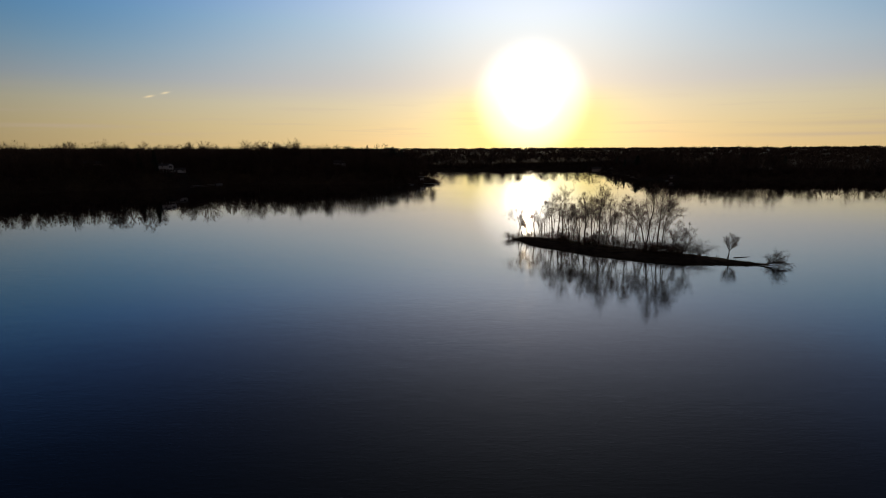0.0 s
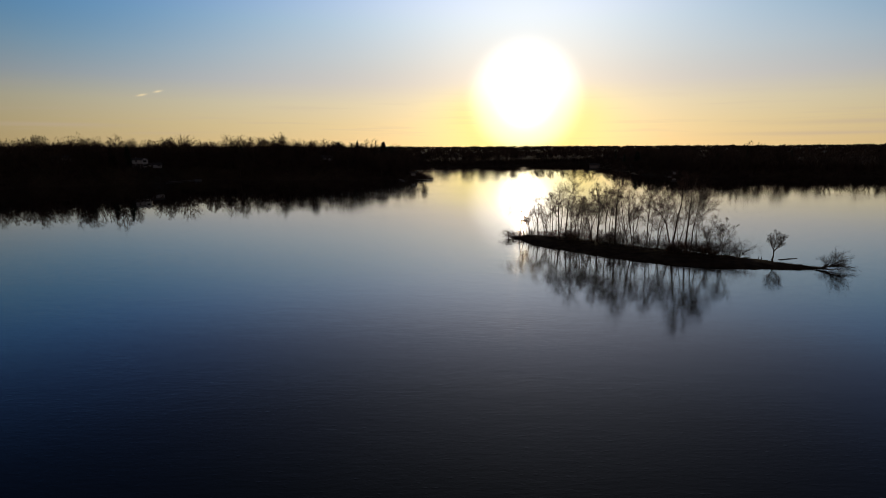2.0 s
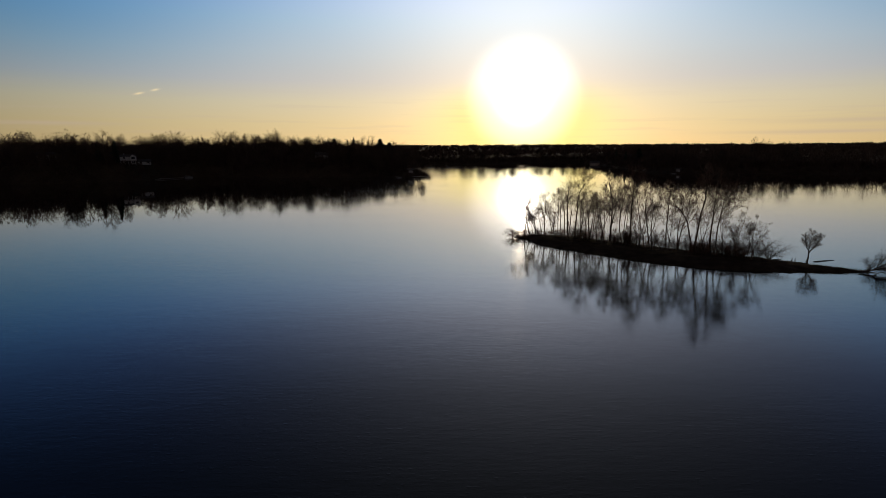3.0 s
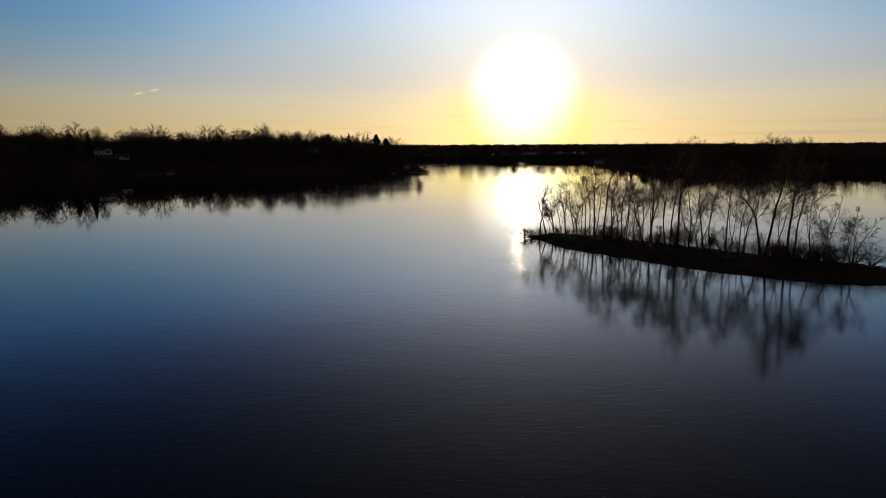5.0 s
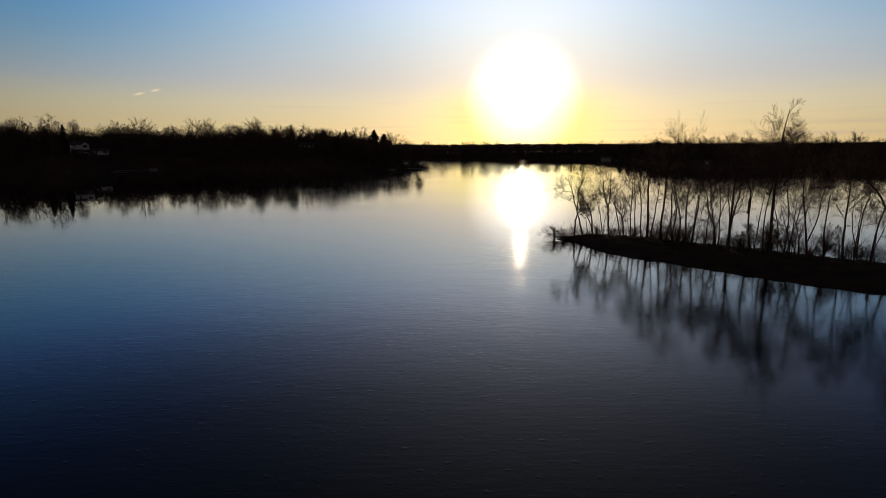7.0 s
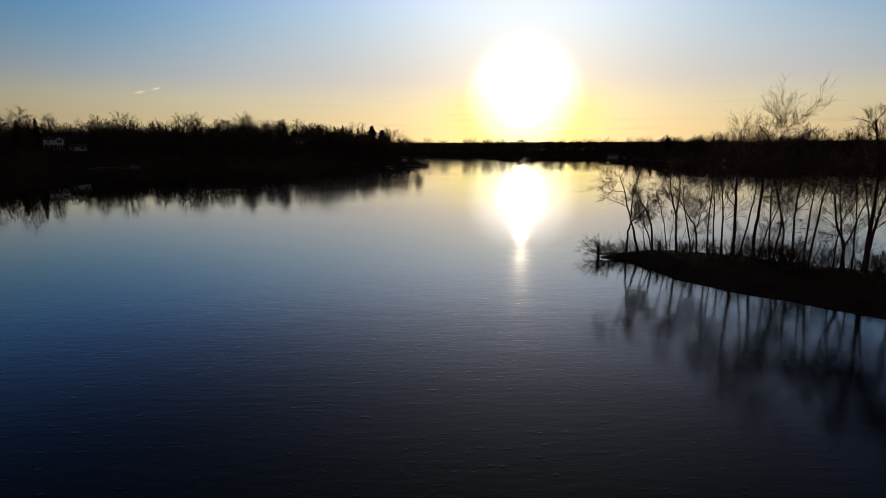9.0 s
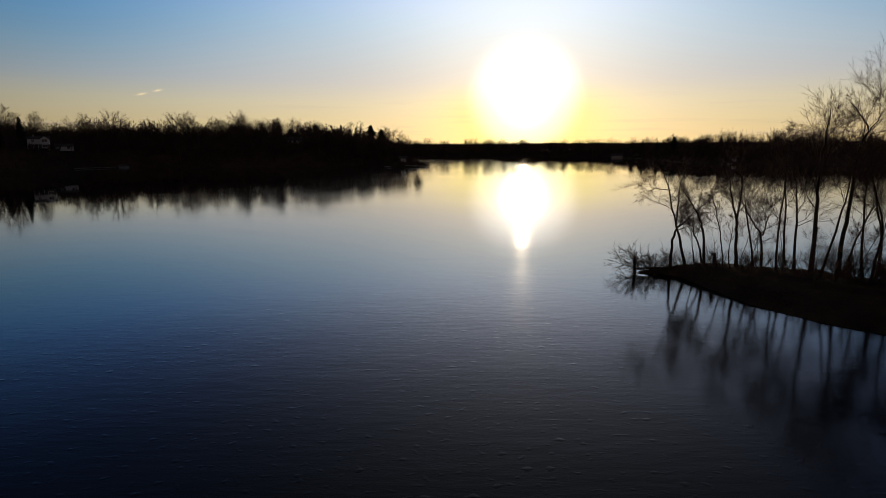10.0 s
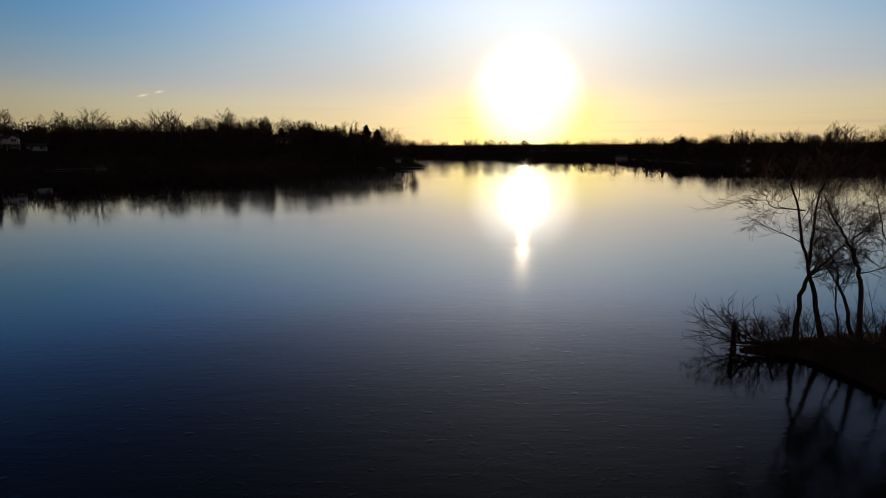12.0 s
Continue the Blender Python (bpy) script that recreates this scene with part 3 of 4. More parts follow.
island_tree(43.6, 151.9, 12.6, 0.09, "slender leafless dark-barked tree on the island bank",
            [(0, -0.4), (-0.1, 3.8), (-0.8, 7.4), (-1.4, 10.2), (-1.6, 11.0)])
rng = random.Random(11)
for i in range(18):
    f = rng.uniform(0.13, 0.62)
    p = on_island(f, rng.uniform(0.50, 0.85))
    bare_tree("bare_tree", rng, (p.x, p.y, p.z - 0.05), 1, rng.uniform(7.5, 12.0), rng.uniform(0.06, 0.10), "trees on the island",
              "slender leafless dark-barked tree on the island bank", 0.4, (rng.uniform(-0.08, 0.12), 0), limbs=10, thick=0.0085)
for i in range(9):
    p = on_island(rng.uniform(0.42, 0.74), rng.uniform(0.45, 0.88))
    bare_tree("bare_tree", rng, (p.x, p.y, p.z - 0.05), 2, rng.uniform(6.0, 10.5), rng.uniform(0.06, 0.10), "trees on the island",
              "slender leafless dark-barked tree on the island bank", 0.2, (rng.uniform(-0.10, 0.14), 0), limbs=11, spread=22, thick=0.010)
for i in range(13):                                  # thin young growth between the trunks near the point
    p = on_island(rng.uniform(0.12, 0.34), rng.uniform(0.45, 0.9))
    bare_tree("sapling", rng, (p.x, p.y, p.z - 0.05), 1, rng.uniform(3.0, 6.0), rng.uniform(0.025, 0.045), "saplings on the island",
              "thin leafless sapling between the trunks on the bank", 0.25, (rng.uniform(-0.15, 0.15), 0), limbs=9, thick=0.006)
for i in range(20):                                  # several-stemmed young growth farther along the bank
    p = on_island(rng.uniform(0.24, 0.62), rng.uniform(0.35, 0.85))
    bare_tree("sapling", rng, (p.x, p.y, p.z - 0.05), 3, rng.uniform(2.6, 5.0), rng.uniform(0.03, 0.045), "saplings on the island",
              "leafless sapling with several thin stems on the bank", 0.2, (rng.uniform(-0.12, 0.12), 0), limbs=9, spread=26, thick=0.008)
bare_tree("bare_tree", rng, (68.8, 136.0, 0.45), 1, 7.0, 0.13, "trees on the island", "small lone leafless tree with a round crown on the low spit", limbs=36, thick=0.013,
          paths=([(0, -0.4), (0.1, 1.4), (-0.5, 2.6), (-0.9, 3.9), (-1.0, 5.0)], [(0.1, 1.4), (0.9, 2.5), (1.5, 3.6), (1.9, 4.8)], [(0.1, 1.5), (0.3, 3.1), (0.5, 5.4)]))



# ---------------------------------------------------------------- shrubs and brush on the island
def shrub_meshes(seed, height, stems, arch, twig_mat, thick=0.008):
    r = random.Random(seed)
    wood, fine = Wood(), Wood()
    for _ in range(stems):
        a = r.uniform(0, 2 * math.pi)
        d = Vector((math.cos(a) * r.uniform(0.1, 0.8), math.sin(a) * r.uniform(0.1, 0.8), 1)).normalized()
        p = Vector((math.cos(a) * 0.25 * r.random(), math.sin(a) * 0.25 * r.random(), -0.15))
        length = height * r.uniform(0.6, 1.1)
        pts = wander(r, p, d, length, 6, 0.10, -arch)
        wood.tube(pts, [0.022 * (1 - 0.75 * i / 6) * height / 2 for i in range(7)], 4)
        for i in range(6):
            q, e = along(pts, 0.25 + 0.74 * (i + r.random()) / 6)
            branch(r, fine, fine, q, aside(r, e, r.uniform(20, 50)), length * r.uniform(0.25, 0.5), thick * 1.2, 2, 2, 0.03 - arch * 0.6, thick, 5)
    return wood.mesh("stems", BARK), fine.mesh("twigs", twig_mat)


SHRUBS = [shrub_meshes(31, 2.2, 10, 0.0, TWIG), shrub_meshes(32, 1.7, 12, 0.02, RED_TWIG), shrub_meshes(33, 2.8, 9, 0.0, TWIG), shrub_meshes(34, 1.4, 12, 0.03, TWIG)]
WEEPING = shrub_meshes(35, 4.2, 24, 0.17, TWIG, 0.011)


def shrub(meshes, base, turn, scale, label, group):
    root = thing("shrub", pose(*base, 0, 0, turn) @ Matrix.Scale(scale, 4), label, "shrub", group)
    tagged(part("stem", meshes[0], BARK, root), kind="stuff")
    tagged(part("twig", meshes[1], TWIG, root, "fine bare twigs"), kind="stuff")


rng = random.Random(23)
for i in range(140):
    f = 0.06 + 0.66 * rng.random() ** 0.75
    c = rng.uniform(0.45, 0.95)
    p = on_island(f, c)
    kind = rng.randrange(4)
    shrub(SHRUBS[kind], p, rng.uniform(0, 360), rng.uniform(0.6, 1.4) * (0.72 if f < 0.2 else 1.0), "tangled leafless undergrowth shrub with reddish twigs" if kind == 1 else "tangled leafless undergrowth shrub on the island bank", "undergrowth on the island")
for x, y, k, s in ((20.4, 166.9, 1, 0.7), (21.1, 167.2, 3, 0.9), (20.2, 166.6, 1, 0.6), (21.9, 167.0, 1, 1.0), (22.6, 166.8, 0, 0.9), (20.9, 166.2, 3, 0.6), (23.2, 166.6, 2, 0.7), (24.0, 166.2, 1, 0.9)):
    shrub(SHRUBS[k], (x, y, 0.25), rng.uniform(0, 360), s, "low reddish leafless brush at the island's point", "undergrowth on the island")
for x, y, s in ((60.6, 138.0, 1.2), (62.2, 136.8, 1.0), (58.6, 139.3, 1.15), (56.8, 140.7, 1.1), (55.6, 141.6, 1.0)):
    shrub(WEEPING, (x, y, 0.5), rng.uniform(0, 360), s, "large rounded leafless shrub with arching branches", "arching shrubs on the island")

# ---------------------------------------------------------------- wooded shores
def sprig(wood, r, p, d, length, half):
    """A fine twig that is only seen from afar."""
    side = d.cross(Vector((r.gauss(0, 1), r.gauss(0, 1), r.gauss(0, 1)))).normalized() * half
    i = len(wood.v)
    wood.v += [p - side, p + side, p + d * length]
    wood.f.append((i, i + 1, i + 2))


def forest_wood(seed, height, leaders, wide, limbs, sprays):
    """Trunk and domed crown of a leafless tree that is only seen from afar. wide: the crown's half-width."""
    r = random.Random(seed)
    trunk, fine = Wood(), Wood()
    fork = r.uniform(0.18, 0.34)
    low = wander(r, Vector((0, 0, -0.8)), Vector((0, 0, 1)), height * fork + 0.8, 3, 0.05, 0)
    trunk.tube(low, [0.36, 0.28, 0.25, 0.23], 5)
    tip = low[-1]
    middle, half = Vector((r.gauss(0, 0.3), r.gauss(0, 0.3), height * 0.60)), height * 0.40
    lobes = [(r.uniform(0, 2 * math.pi), r.uniform(0.10, 0.30)) for _ in range(3)]
    lines = []
    for k in range(leaders):
        a = 2 * math.pi * k / leaders + r.random()
        out = r.uniform(0.35, 0.65) if k else 0.1
        end = middle + Vector((math.cos(a) * wide * out, math.sin(a) * wide * out, half * r.uniform(0.45, 0.8)))
        pts = [tip.lerp(end, i / 5) + Vector((math.cos(a), math.sin(a), 0)) * (wide * 0.25 * out * math.sin(math.pi * i / 5)) + Vector((r.gauss(0, 0.2), r.gauss(0, 0.2), 0)) for i in range(6)]
        trunk.tube(pts, [0.17 * (1 - 0.8 * i / 5) for i in range(6)], 4)
        lines.append(pts)
    for i in range(limbs):
        up = -0.70 + 1.68 * (i + r.random()) / limbs
        a = i * 2.4 + r.uniform(-0.5, 0.5)
        lobe = 1.0 + sum(k * math.cos(2 * (a - b)) for b, k in lobes) * 0.6
        reach = r.uniform(0.62, 0.96) * lobe
        flat = math.sqrt(max(0.0, 1 - up * up))
        end = middle + Vector((math.cos(a) * flat * wide * reach, math.sin(a) * flat * wide * reach, up * half * min(reach, 0.96)))
        starts = [p for pts in lines for p in pts if p.z < end.z - 0.25 * half] or [tip]
        q = min(starts, key=lambda p: (p - end).length + r.uniform(0, 1.0))
        bow = Vector((r.gauss(0, 0.35), r.gauss(0, 0.35), 0.12 * (end - q).length))
        limb = [q, q.lerp(end, 0.35) + bow * 0.8, q.lerp(end, 0.7) + bow * 0.7, end]
        fine.tube(limb, [0.075, 0.055, 0.04, 0.02], 3)
        for j in range(sprays):
            q2, e2 = along(limb, 0.28 + 0.72 * (j + r.random()) / sprays)
            d2 = (aside(r, e2, r.uniform(15, 65)) + Vector((0, 0, 0.25))).normalized()
            length = height * r.uniform(0.05, 0.10)
            sprig(fine, r, q2, d2, length, 0.035)
            for _ in range(4):
                g = r.uniform(0.1, 0.95)
                sprig(fine, r, q2 + d2 * (length * g), aside(r, d2, r.uniform(18, 50)), length * r.uniform(0.45, 0.9), 0.026)
    return trunk, fine


def forest_meshes(*spec):
    trunk, fine = forest_wood(*spec)
    return trunk.mesh("trunk", BARK), fine.mesh("crown", WOODS, False)


def conifer_meshes(seed, height, width, taper=0.75):
    r = random.Random(seed)
    trunk = Wood()
    trunk.tube([Vector((0, 0, -0.8)), Vector((0, 0, height * 0.5)), Vector((0, 0, height))], [0.3, 0.2, 0.03], 6)
    v, f = [], []
    z = height * 0.10
    while z < height * 0.99:
        k = 1 - z / height
        n = 9
        off = r.random() * 6
        swell = r.uniform(0.7, 1.15)
        for j in range(n):
            a = off + 2 * math.pi * j / n + r.uniform(-0.2, 0.2)
            out = Vector((math.cos(a), math.sin(a), 0))
            side = Vector((-math.sin(a), math.cos(a), 0))
            length = width * (k ** taper) * r.uniform(0.4, 1.25) * swell + 0.25
            root, end = Vector((0, 0, z + 0.35)), out * length + Vector((0, 0, z - length * 0.22))
            mid = root.lerp(end, 0.55)
            wide = length * 0.28
            i0 = len(v)
            v += [root, mid + side * wide + Vector((0, 0, -0.12)), mid - side * wide + Vector((0, 0, -0.12)), end, mid + Vector((0, 0, 0.22)), mid + Vector((0, 0, -0.45))]
            f += [(i0, i0 + 4, i0 + 1), (i0, i0 + 2, i0 + 4), (i0 + 4, i0 + 3, i0 + 1), (i0 + 4, i0 + 2, i0 + 3), (i0, i0 + 1, i0 + 5), (i0 + 1, i0 + 3, i0 + 5), (i0 + 5, i0 + 3, i0 + 2), (i0, i0 + 5, i0 + 2)]
        z += height * 0.032 + 0.12
    return trunk.mesh("trunk", BARK), mesh_from("crown", v, f, NEEDLE)


OAKS = ((51, 16, 4, 5.0), (52, 17, 5, 6.4), (53, 14, 4, 4.6), (54, 19, 4, 5.6), (55, 15, 5, 6.6), (56, 17, 4, 4.2), (57, 18, 3, 4.0))
FOREST = [forest_meshes(s, h, n, w, 64, 8) for s, h, n, w in OAKS]
SPRUCE = [conifer_meshes(61, 17, 4.6), conifer_meshes(62, 14, 4.2), conifer_meshes(63, 15, 6.8, 0.50)]


def far_tree(kind, meshes, x, y, turn, scale):
    z = float(land_height(x, y)) - 0.1
    name = "bare_tree" if kind == "oak" else "conifer"
    label = "leafless broad tree in the wood along the lake shore" if kind == "oak" else "dark evergreen conifer in the wood along the lake shore"
    root = thing(name, pose(x, y, z, 0, 0, turn) @ Matrix.Scale(scale, 4), label, "tree", "shore trees" if kind == "oak" else "shore conifers")
    part("trunk", meshes[0], BARK, root)
    part("crown", meshes[1], TWIG, root)


def wood_scale(x, y):
    """The woods on the western bluff stand taller."""
    return 1.0 + 0.22 * float(smoothstep(0, -60, x)) + 0.12 * float(smoothstep(120, 260, x))


# x, y, radius of the clearing, with an open slope down towards the lake
HOUSES_AT = [(-209, 419, 11), (-207, 436, 9), (-270, 429, 11), (-92, 492, 10), (-18, 454, 7), (200, 490, 6), (222, 610, 9),
             (205, 745, 12), (250, 760, 12), (292, 765, 12), (340, 770, 12), (-114, 486, 8)]


def clear_of_houses(x, y):
    """Whether a tree may stand there: not on a house, nor on the open slope below those on the near shores."""
    for hx, hy, r in HOUSES_AT:
        away = math.hypot(hx, hy - 60)
        ux, uy = -hx / away, (60 - hy) / away
        k = min(15.0 if hy < 500 else 0.0, max(0.0, (x - hx) * ux + (y - hy) * uy))
        if math.hypot(x - hx - k * ux, y - hy - k * uy) < r * (1.0 - 0.012 * k):
            return False
    return True


rng = random.Random(77)
placed = 0
while placed < 140:
    x, y = rng.uniform(-420, 420), rng.uniform(300, 880)
    d = float(shore_distance(x, y))
    if not 3 < d < 75 or abs(x) > 0.86 * y + 20 or not clear_of_houses(x, y):
        continue
    if x > 300 and y < 400:
        continue
    far_tree("oak", FOREST[rng.randrange(len(FOREST))], x, y, rng.uniform(0, 360), rng.uniform(0.66, 0.98) * wood_scale(x, y) * (0.86 if x > -15 and y > 500 else 1.0))
    placed += 1
placed = 0
while placed < 34:                                   # the point itself is thickly wooded
    x, y = rng.uniform(-125, -8), rng.uniform(445, 560)
    if float(shore_distance(x, y)) > 3 and clear_of_houses(x, y):
        far_tree("oak", FOREST[rng.randrange(len(FOREST))], x, y, rng.uniform(0, 360), rng.uniform(0.72, 1.0) * (1.0 + 0.15 * float(smoothstep(-30, -70, x))))
        placed += 1
def skyline_oak(x, y, top, k):
    """A tree whose crown reaches that height over the lake."""
    far_tree("oak", FOREST[k], x, y, rng.uniform(0, 360), (top - float(land_height(x, y))) / OAKS[k][1] * 1.12)


# trees that stand out on the skyline: x, y, height of the top over the lake, kind
WEST_SKYLINE = [(-239, 400, 28.5, 0), (-237, 409, 29.6, 4), (-218, 409, 31.1, 1), (-223, 437, 29.8, 5), (-213, 464, 30.3, 0), (-205, 482, 33.3, 4), (-193, 500, 29.8, 2), (-180, 510, 33.8, 1),
                (-169, 505, 31.1, 4), (-164, 500, 33.1, 0), (-153, 519, 31.6, 2), (-139, 521, 35.5, 3), (-136, 524, 34.2, 6), (-125, 519, 30.7, 4), (-106, 555, 29.6, 1), (-67, 600, 31.5, 0),
                (-76, 590, 29.0, 2), (-33, 560, 24.7, 4), (-40, 575, 26.0, 1), (-100, 585, 29.5, 4), (-116, 532, 28.5, 1)]
EAST_SKYLINE = [(221, 650, 18.2, 4), (216, 600, 18.5, 1), (255, 590, 23.3, 4), (261, 580, 19.9, 1), (270, 570, 21.8, 4), (279, 572, 20.8, 1), (298, 549, 27.5, 3), (304, 545, 25.0, 1),
                (302, 520, 21.6, 4), (295, 500, 24.0, 0), (290, 560, 20.0, 2), (204, 770, 19.5, 1), (156, 856, 20.2, 4), (60, 790, 19.0, 1), (10, 790, 18.6, 4), (110, 830, 19.5, 0)]
for spot in WEST_SKYLINE + EAST_SKYLINE:
    skyline_oak(*spot)
placed = 0
while placed < 44:                                   # broad crowns along the far skyline
    x, y = (rng.uniform(-45, 225), rng.uniform(755, 900)) if placed % 2 else (rng.uniform(205, 345), rng.uniform(480, 720))
    d = float(shore_distance(x, y))
    if 4 < d < 60 and clear_of_houses(x, y):
        skyline_oak(x, y, rng.uniform(17.5, 22.0), rng.choice((0, 1, 1, 4, 4)))
        placed += 1
for x, y, top, k in ((-56, 613, 30.8, 2), (-46, 604, 27.0, 2), (-96, 655, 29.6, 0), (-90, 659, 33.6, 0), (-101, 600, 31.0, 2), (-108, 604, 28.0, 2), (-169, 508, 28.1, 1), (-229, 420, 27.2, 1), (-215, 415, 27.7, 1),
                     (-109, 546, 25.9, 2), (224, 720, 19.6, 1), (216, 622, 20.8, 2), (235, 602, 19.4, 1), (242, 590, 21.6, 0), (208, 640, 17.6, 1), (275, 566, 18.5, 2), (300, 560, 22.5, 1), (330, 540, 22.0, 0)):
    far_tree("spruce", SPRUCE[k], x, y, rng.uniform(0, 360), (top - float(land_height(x, y))) / (17, 14, 15)[k])


def build_near_wood():
    """The wood behind the first trees, close enough for its boughs to show."""
    r = random.Random(91)
    kinds = []
    for seed, h, n, sp in ((71, 15, 4, 4.8), (72, 16, 4, 5.4), (73, 14, 4, 5.0)):
        trunk, fine = forest_wood(seed, h, n, sp, 26, 4)
        k = len(trunk.v)
        faces = [tri for f in trunk.f + [tuple(i + k for i in g) for g in fine.f] for tri in ((f[0], f[i], f[i + 1]) for i in range(1, len(f) - 1))]
        kinds.append((np.array([tuple(v) for v in trunk.v + fine.v]), np.array(faces)))
    vs, fs, count, made = [], [], 0, 0
    while made < 60:
        x, y = r.uniform(-460, 460), r.uniform(300, 900)
        d = float(shore_distance(x, y))
        if not 4 < d < (60 if made % 3 else 170) or abs(x) > 0.86 * y + 20 or not clear_of_houses(x, y):
            continue
        v, f = kinds[made % 3]
        a, k = r.uniform(0, 6.28), wood_scale(x, y) * r.uniform(0.55, 1.15)
        turned = np.stack([v[:, 0] * math.cos(a) - v[:, 1] * math.sin(a), v[:, 0] * math.sin(a) + v[:, 1] * math.cos(a), v[:, 2]], -1) * k
        vs.append(turned + np.array([x, y, float(land_height(x, y)) - 0.1]))
        fs.append(f + count)
        count += len(v)
        made += 1
    ob = new("shore_woods", mesh_from("shore_woods", np.concatenate(vs).tolist(), np.concatenate(fs).tolist(), WOODS))
    tagged(ob, "dense leafless woods behind the lake shore", "woods", kind="stuff")


build_near_wood()


def build_brush():
    """Low brush along the water's edge and under the trees."""
    r = np.random.RandomState(17)
    n = 150000
    x, y = r.uniform(-440, 440, n), r.uniform(300, 900, n)
    d = shore_distance(x, y)
    deep = (x < -20) & (d > 40)                       # thickets cover the western ridge
    keep = (d > 0.3) & (d < np.where(x < -20, 240, 70)) & (np.abs(x) < 0.86 * y + 20) & (r.random(n) < np.where(deep, 0.30, np.clip(1.2 - d / 50, 0.2, 1)))
    for hx, hy, hr in HOUSES_AT:
        keep &= np.hypot(x - hx, y - hy) > hr * 0.8
    x, y = x[keep], y[keep]
    z = land_height(x, y)
    m = 7
    cx, cy, cz = np.repeat(x, m), np.repeat(y, m), np.repeat(z, m)
    k = len(cx)
    a, lean = r.uniform(0, 2 * math.pi, k), r.uniform(0.1, 0.9, k)
    tall = np.repeat(np.where(deep[keep], 0.4 + 0.9 * r.random(len(x)), r.random(len(x)) * np.clip((d[keep] - 4) / 15, 0, 1)), m)
    h = r.uniform(0.9, 2.8, k) * (1 + 2.6 * tall)
    b, s = r.uniform(0, 2 * math.pi, k), r.uniform(0.06, 0.16, k) * (1 + 2.2 * tall)
    px, py = cx + r.normal(0, 0.8, k), cy + r.normal(0, 0.8, k)
    v = np.empty((k, 3, 3))
    v[:, 0] = np.stack([px - s * np.cos(b), py - s * np.sin(b), cz - 0.2], -1)
    v[:, 1] = np.stack([px + s * np.cos(b), py + s * np.sin(b), cz - 0.2], -1)
    v[:, 2] = np.stack([px + h * lean * np.cos(a), py + h * lean * np.sin(a), cz + h], -1)
    v = v.reshape(-1, 3)
    ob = new("shore_brush", mesh_from("shore_brush", v.tolist(), np.arange(len(v)).reshape(-1, 3).tolist(), WOODS))
    tagged(ob, "tangled leafless brush along the water's edge", "brush", kind="stuff")


build_brush()


def build_wood():
    """The unbroken wood behind the first trees, all the way to the horizon."""
    r = np.random.RandomState(5)
    n = 46000
    ang, rad = r.uniform(-math.pi, math.pi, n), 250 + 4200 * r.random(n) ** 2.2
    x, y = rad * np.sin(ang), 100 + rad * np.cos(ang)
    d = shore_distance(x, y)
    view = (np.abs(x) < 0.95 * (y + 60)) & (y > 250)
    keep = (d > 8) & (view | (r.random(n) < 0.25))
    near = np.nonzero(keep & (np.hypot(x, y) < 900) & view)[0]
    for i in near:
        keep[i] = clear_of_houses(x[i], y[i])
    x, y = x[keep], y[keep]
    z = land_height(x, y)
    dist = np.hypot(x, y)
    scale = np.array([wood_scale(a, b) for a, b in zip(x, y)])
    tall = r.uniform(9.0, 15.5, len(x)) * np.where(dist > 1900, 0.95, np.where(dist > 1150, 0.62, scale * np.where(x > -15, np.where(y > 690, 1.15, 0.85), 0.95)))
    wide = r.uniform(2.4, 4.4, len(x)) * (1 + dist / 1600)
    lump = np.array([noise.noise(Vector((a / 22.0, b / 22.0, 3.0))) for a, b in zip(x, y)])
    clump = np.array([noise.noise(Vector((a / 55.0, b / 130.0, 8.0))) for a, b in zip(x, y)])
    tall = tall * (1.0 + 0.32 * lump + np.where(dist > 600, 0.55 * clump, 0.0))
    m = np.where(dist < 1150, np.where(x < -15, 76, 60), np.where(dist > 1900, 14, 8))          # fine boughs to a crown
    cx, cy, cz, h, w, far = (np.repeat(a, m) for a in (x, y, z, tall, wide, dist))
    k = len(cx)
    up_dir, a, out = r.uniform(-0.9, 1, k), r.uniform(0, 2 * math.pi, k), r.random(k) ** 0.45
    flat = np.sqrt(1 - up_dir ** 2)
    ray = np.stack([flat * np.cos(a), flat * np.sin(a), up_dir], -1)
    base = np.stack([cx, cy, cz + h * np.where(far > 1900, 0.36, 0.55)], -1) + ray * np.stack([w, w, h * 0.42], -1) * out[:, None] * 0.85
    way = ray + np.array([0, 0, 0.45]) + r.normal(0, 0.5, (k, 3))
    way /= np.linalg.norm(way, axis=1)[:, None]
    near = far < 1150
    length = np.where(near, r.uniform(0.8, 2.0, k), r.uniform(2.5, 5.0, k) * (1 + far / 3000))
    half = np.where(near, r.uniform(0.09, 0.22, k) * np.where(cx < -15, 1.9, 1.6), r.uniform(0.8, 1.6, k) * (1 + far / 2500))
    side = np.cross(way, r.normal(0, 1, (k, 3)))
    side /= np.linalg.norm(side, axis=1)[:, None]
    v = np.stack([base - side * half[:, None], base + side * half[:, None], base + way * length[:, None]], 1)
    v = v.reshape(-1, 3)
    f = np.arange(len(v)).reshape(-1, 3)
    ob = new("far_woods", mesh_from("far_woods", v.tolist(), f.tolist(), WOODS))
    tagged(ob, "dense leafless winter woods reaching to the horizon", "woods", kind="stuff")


build_wood()


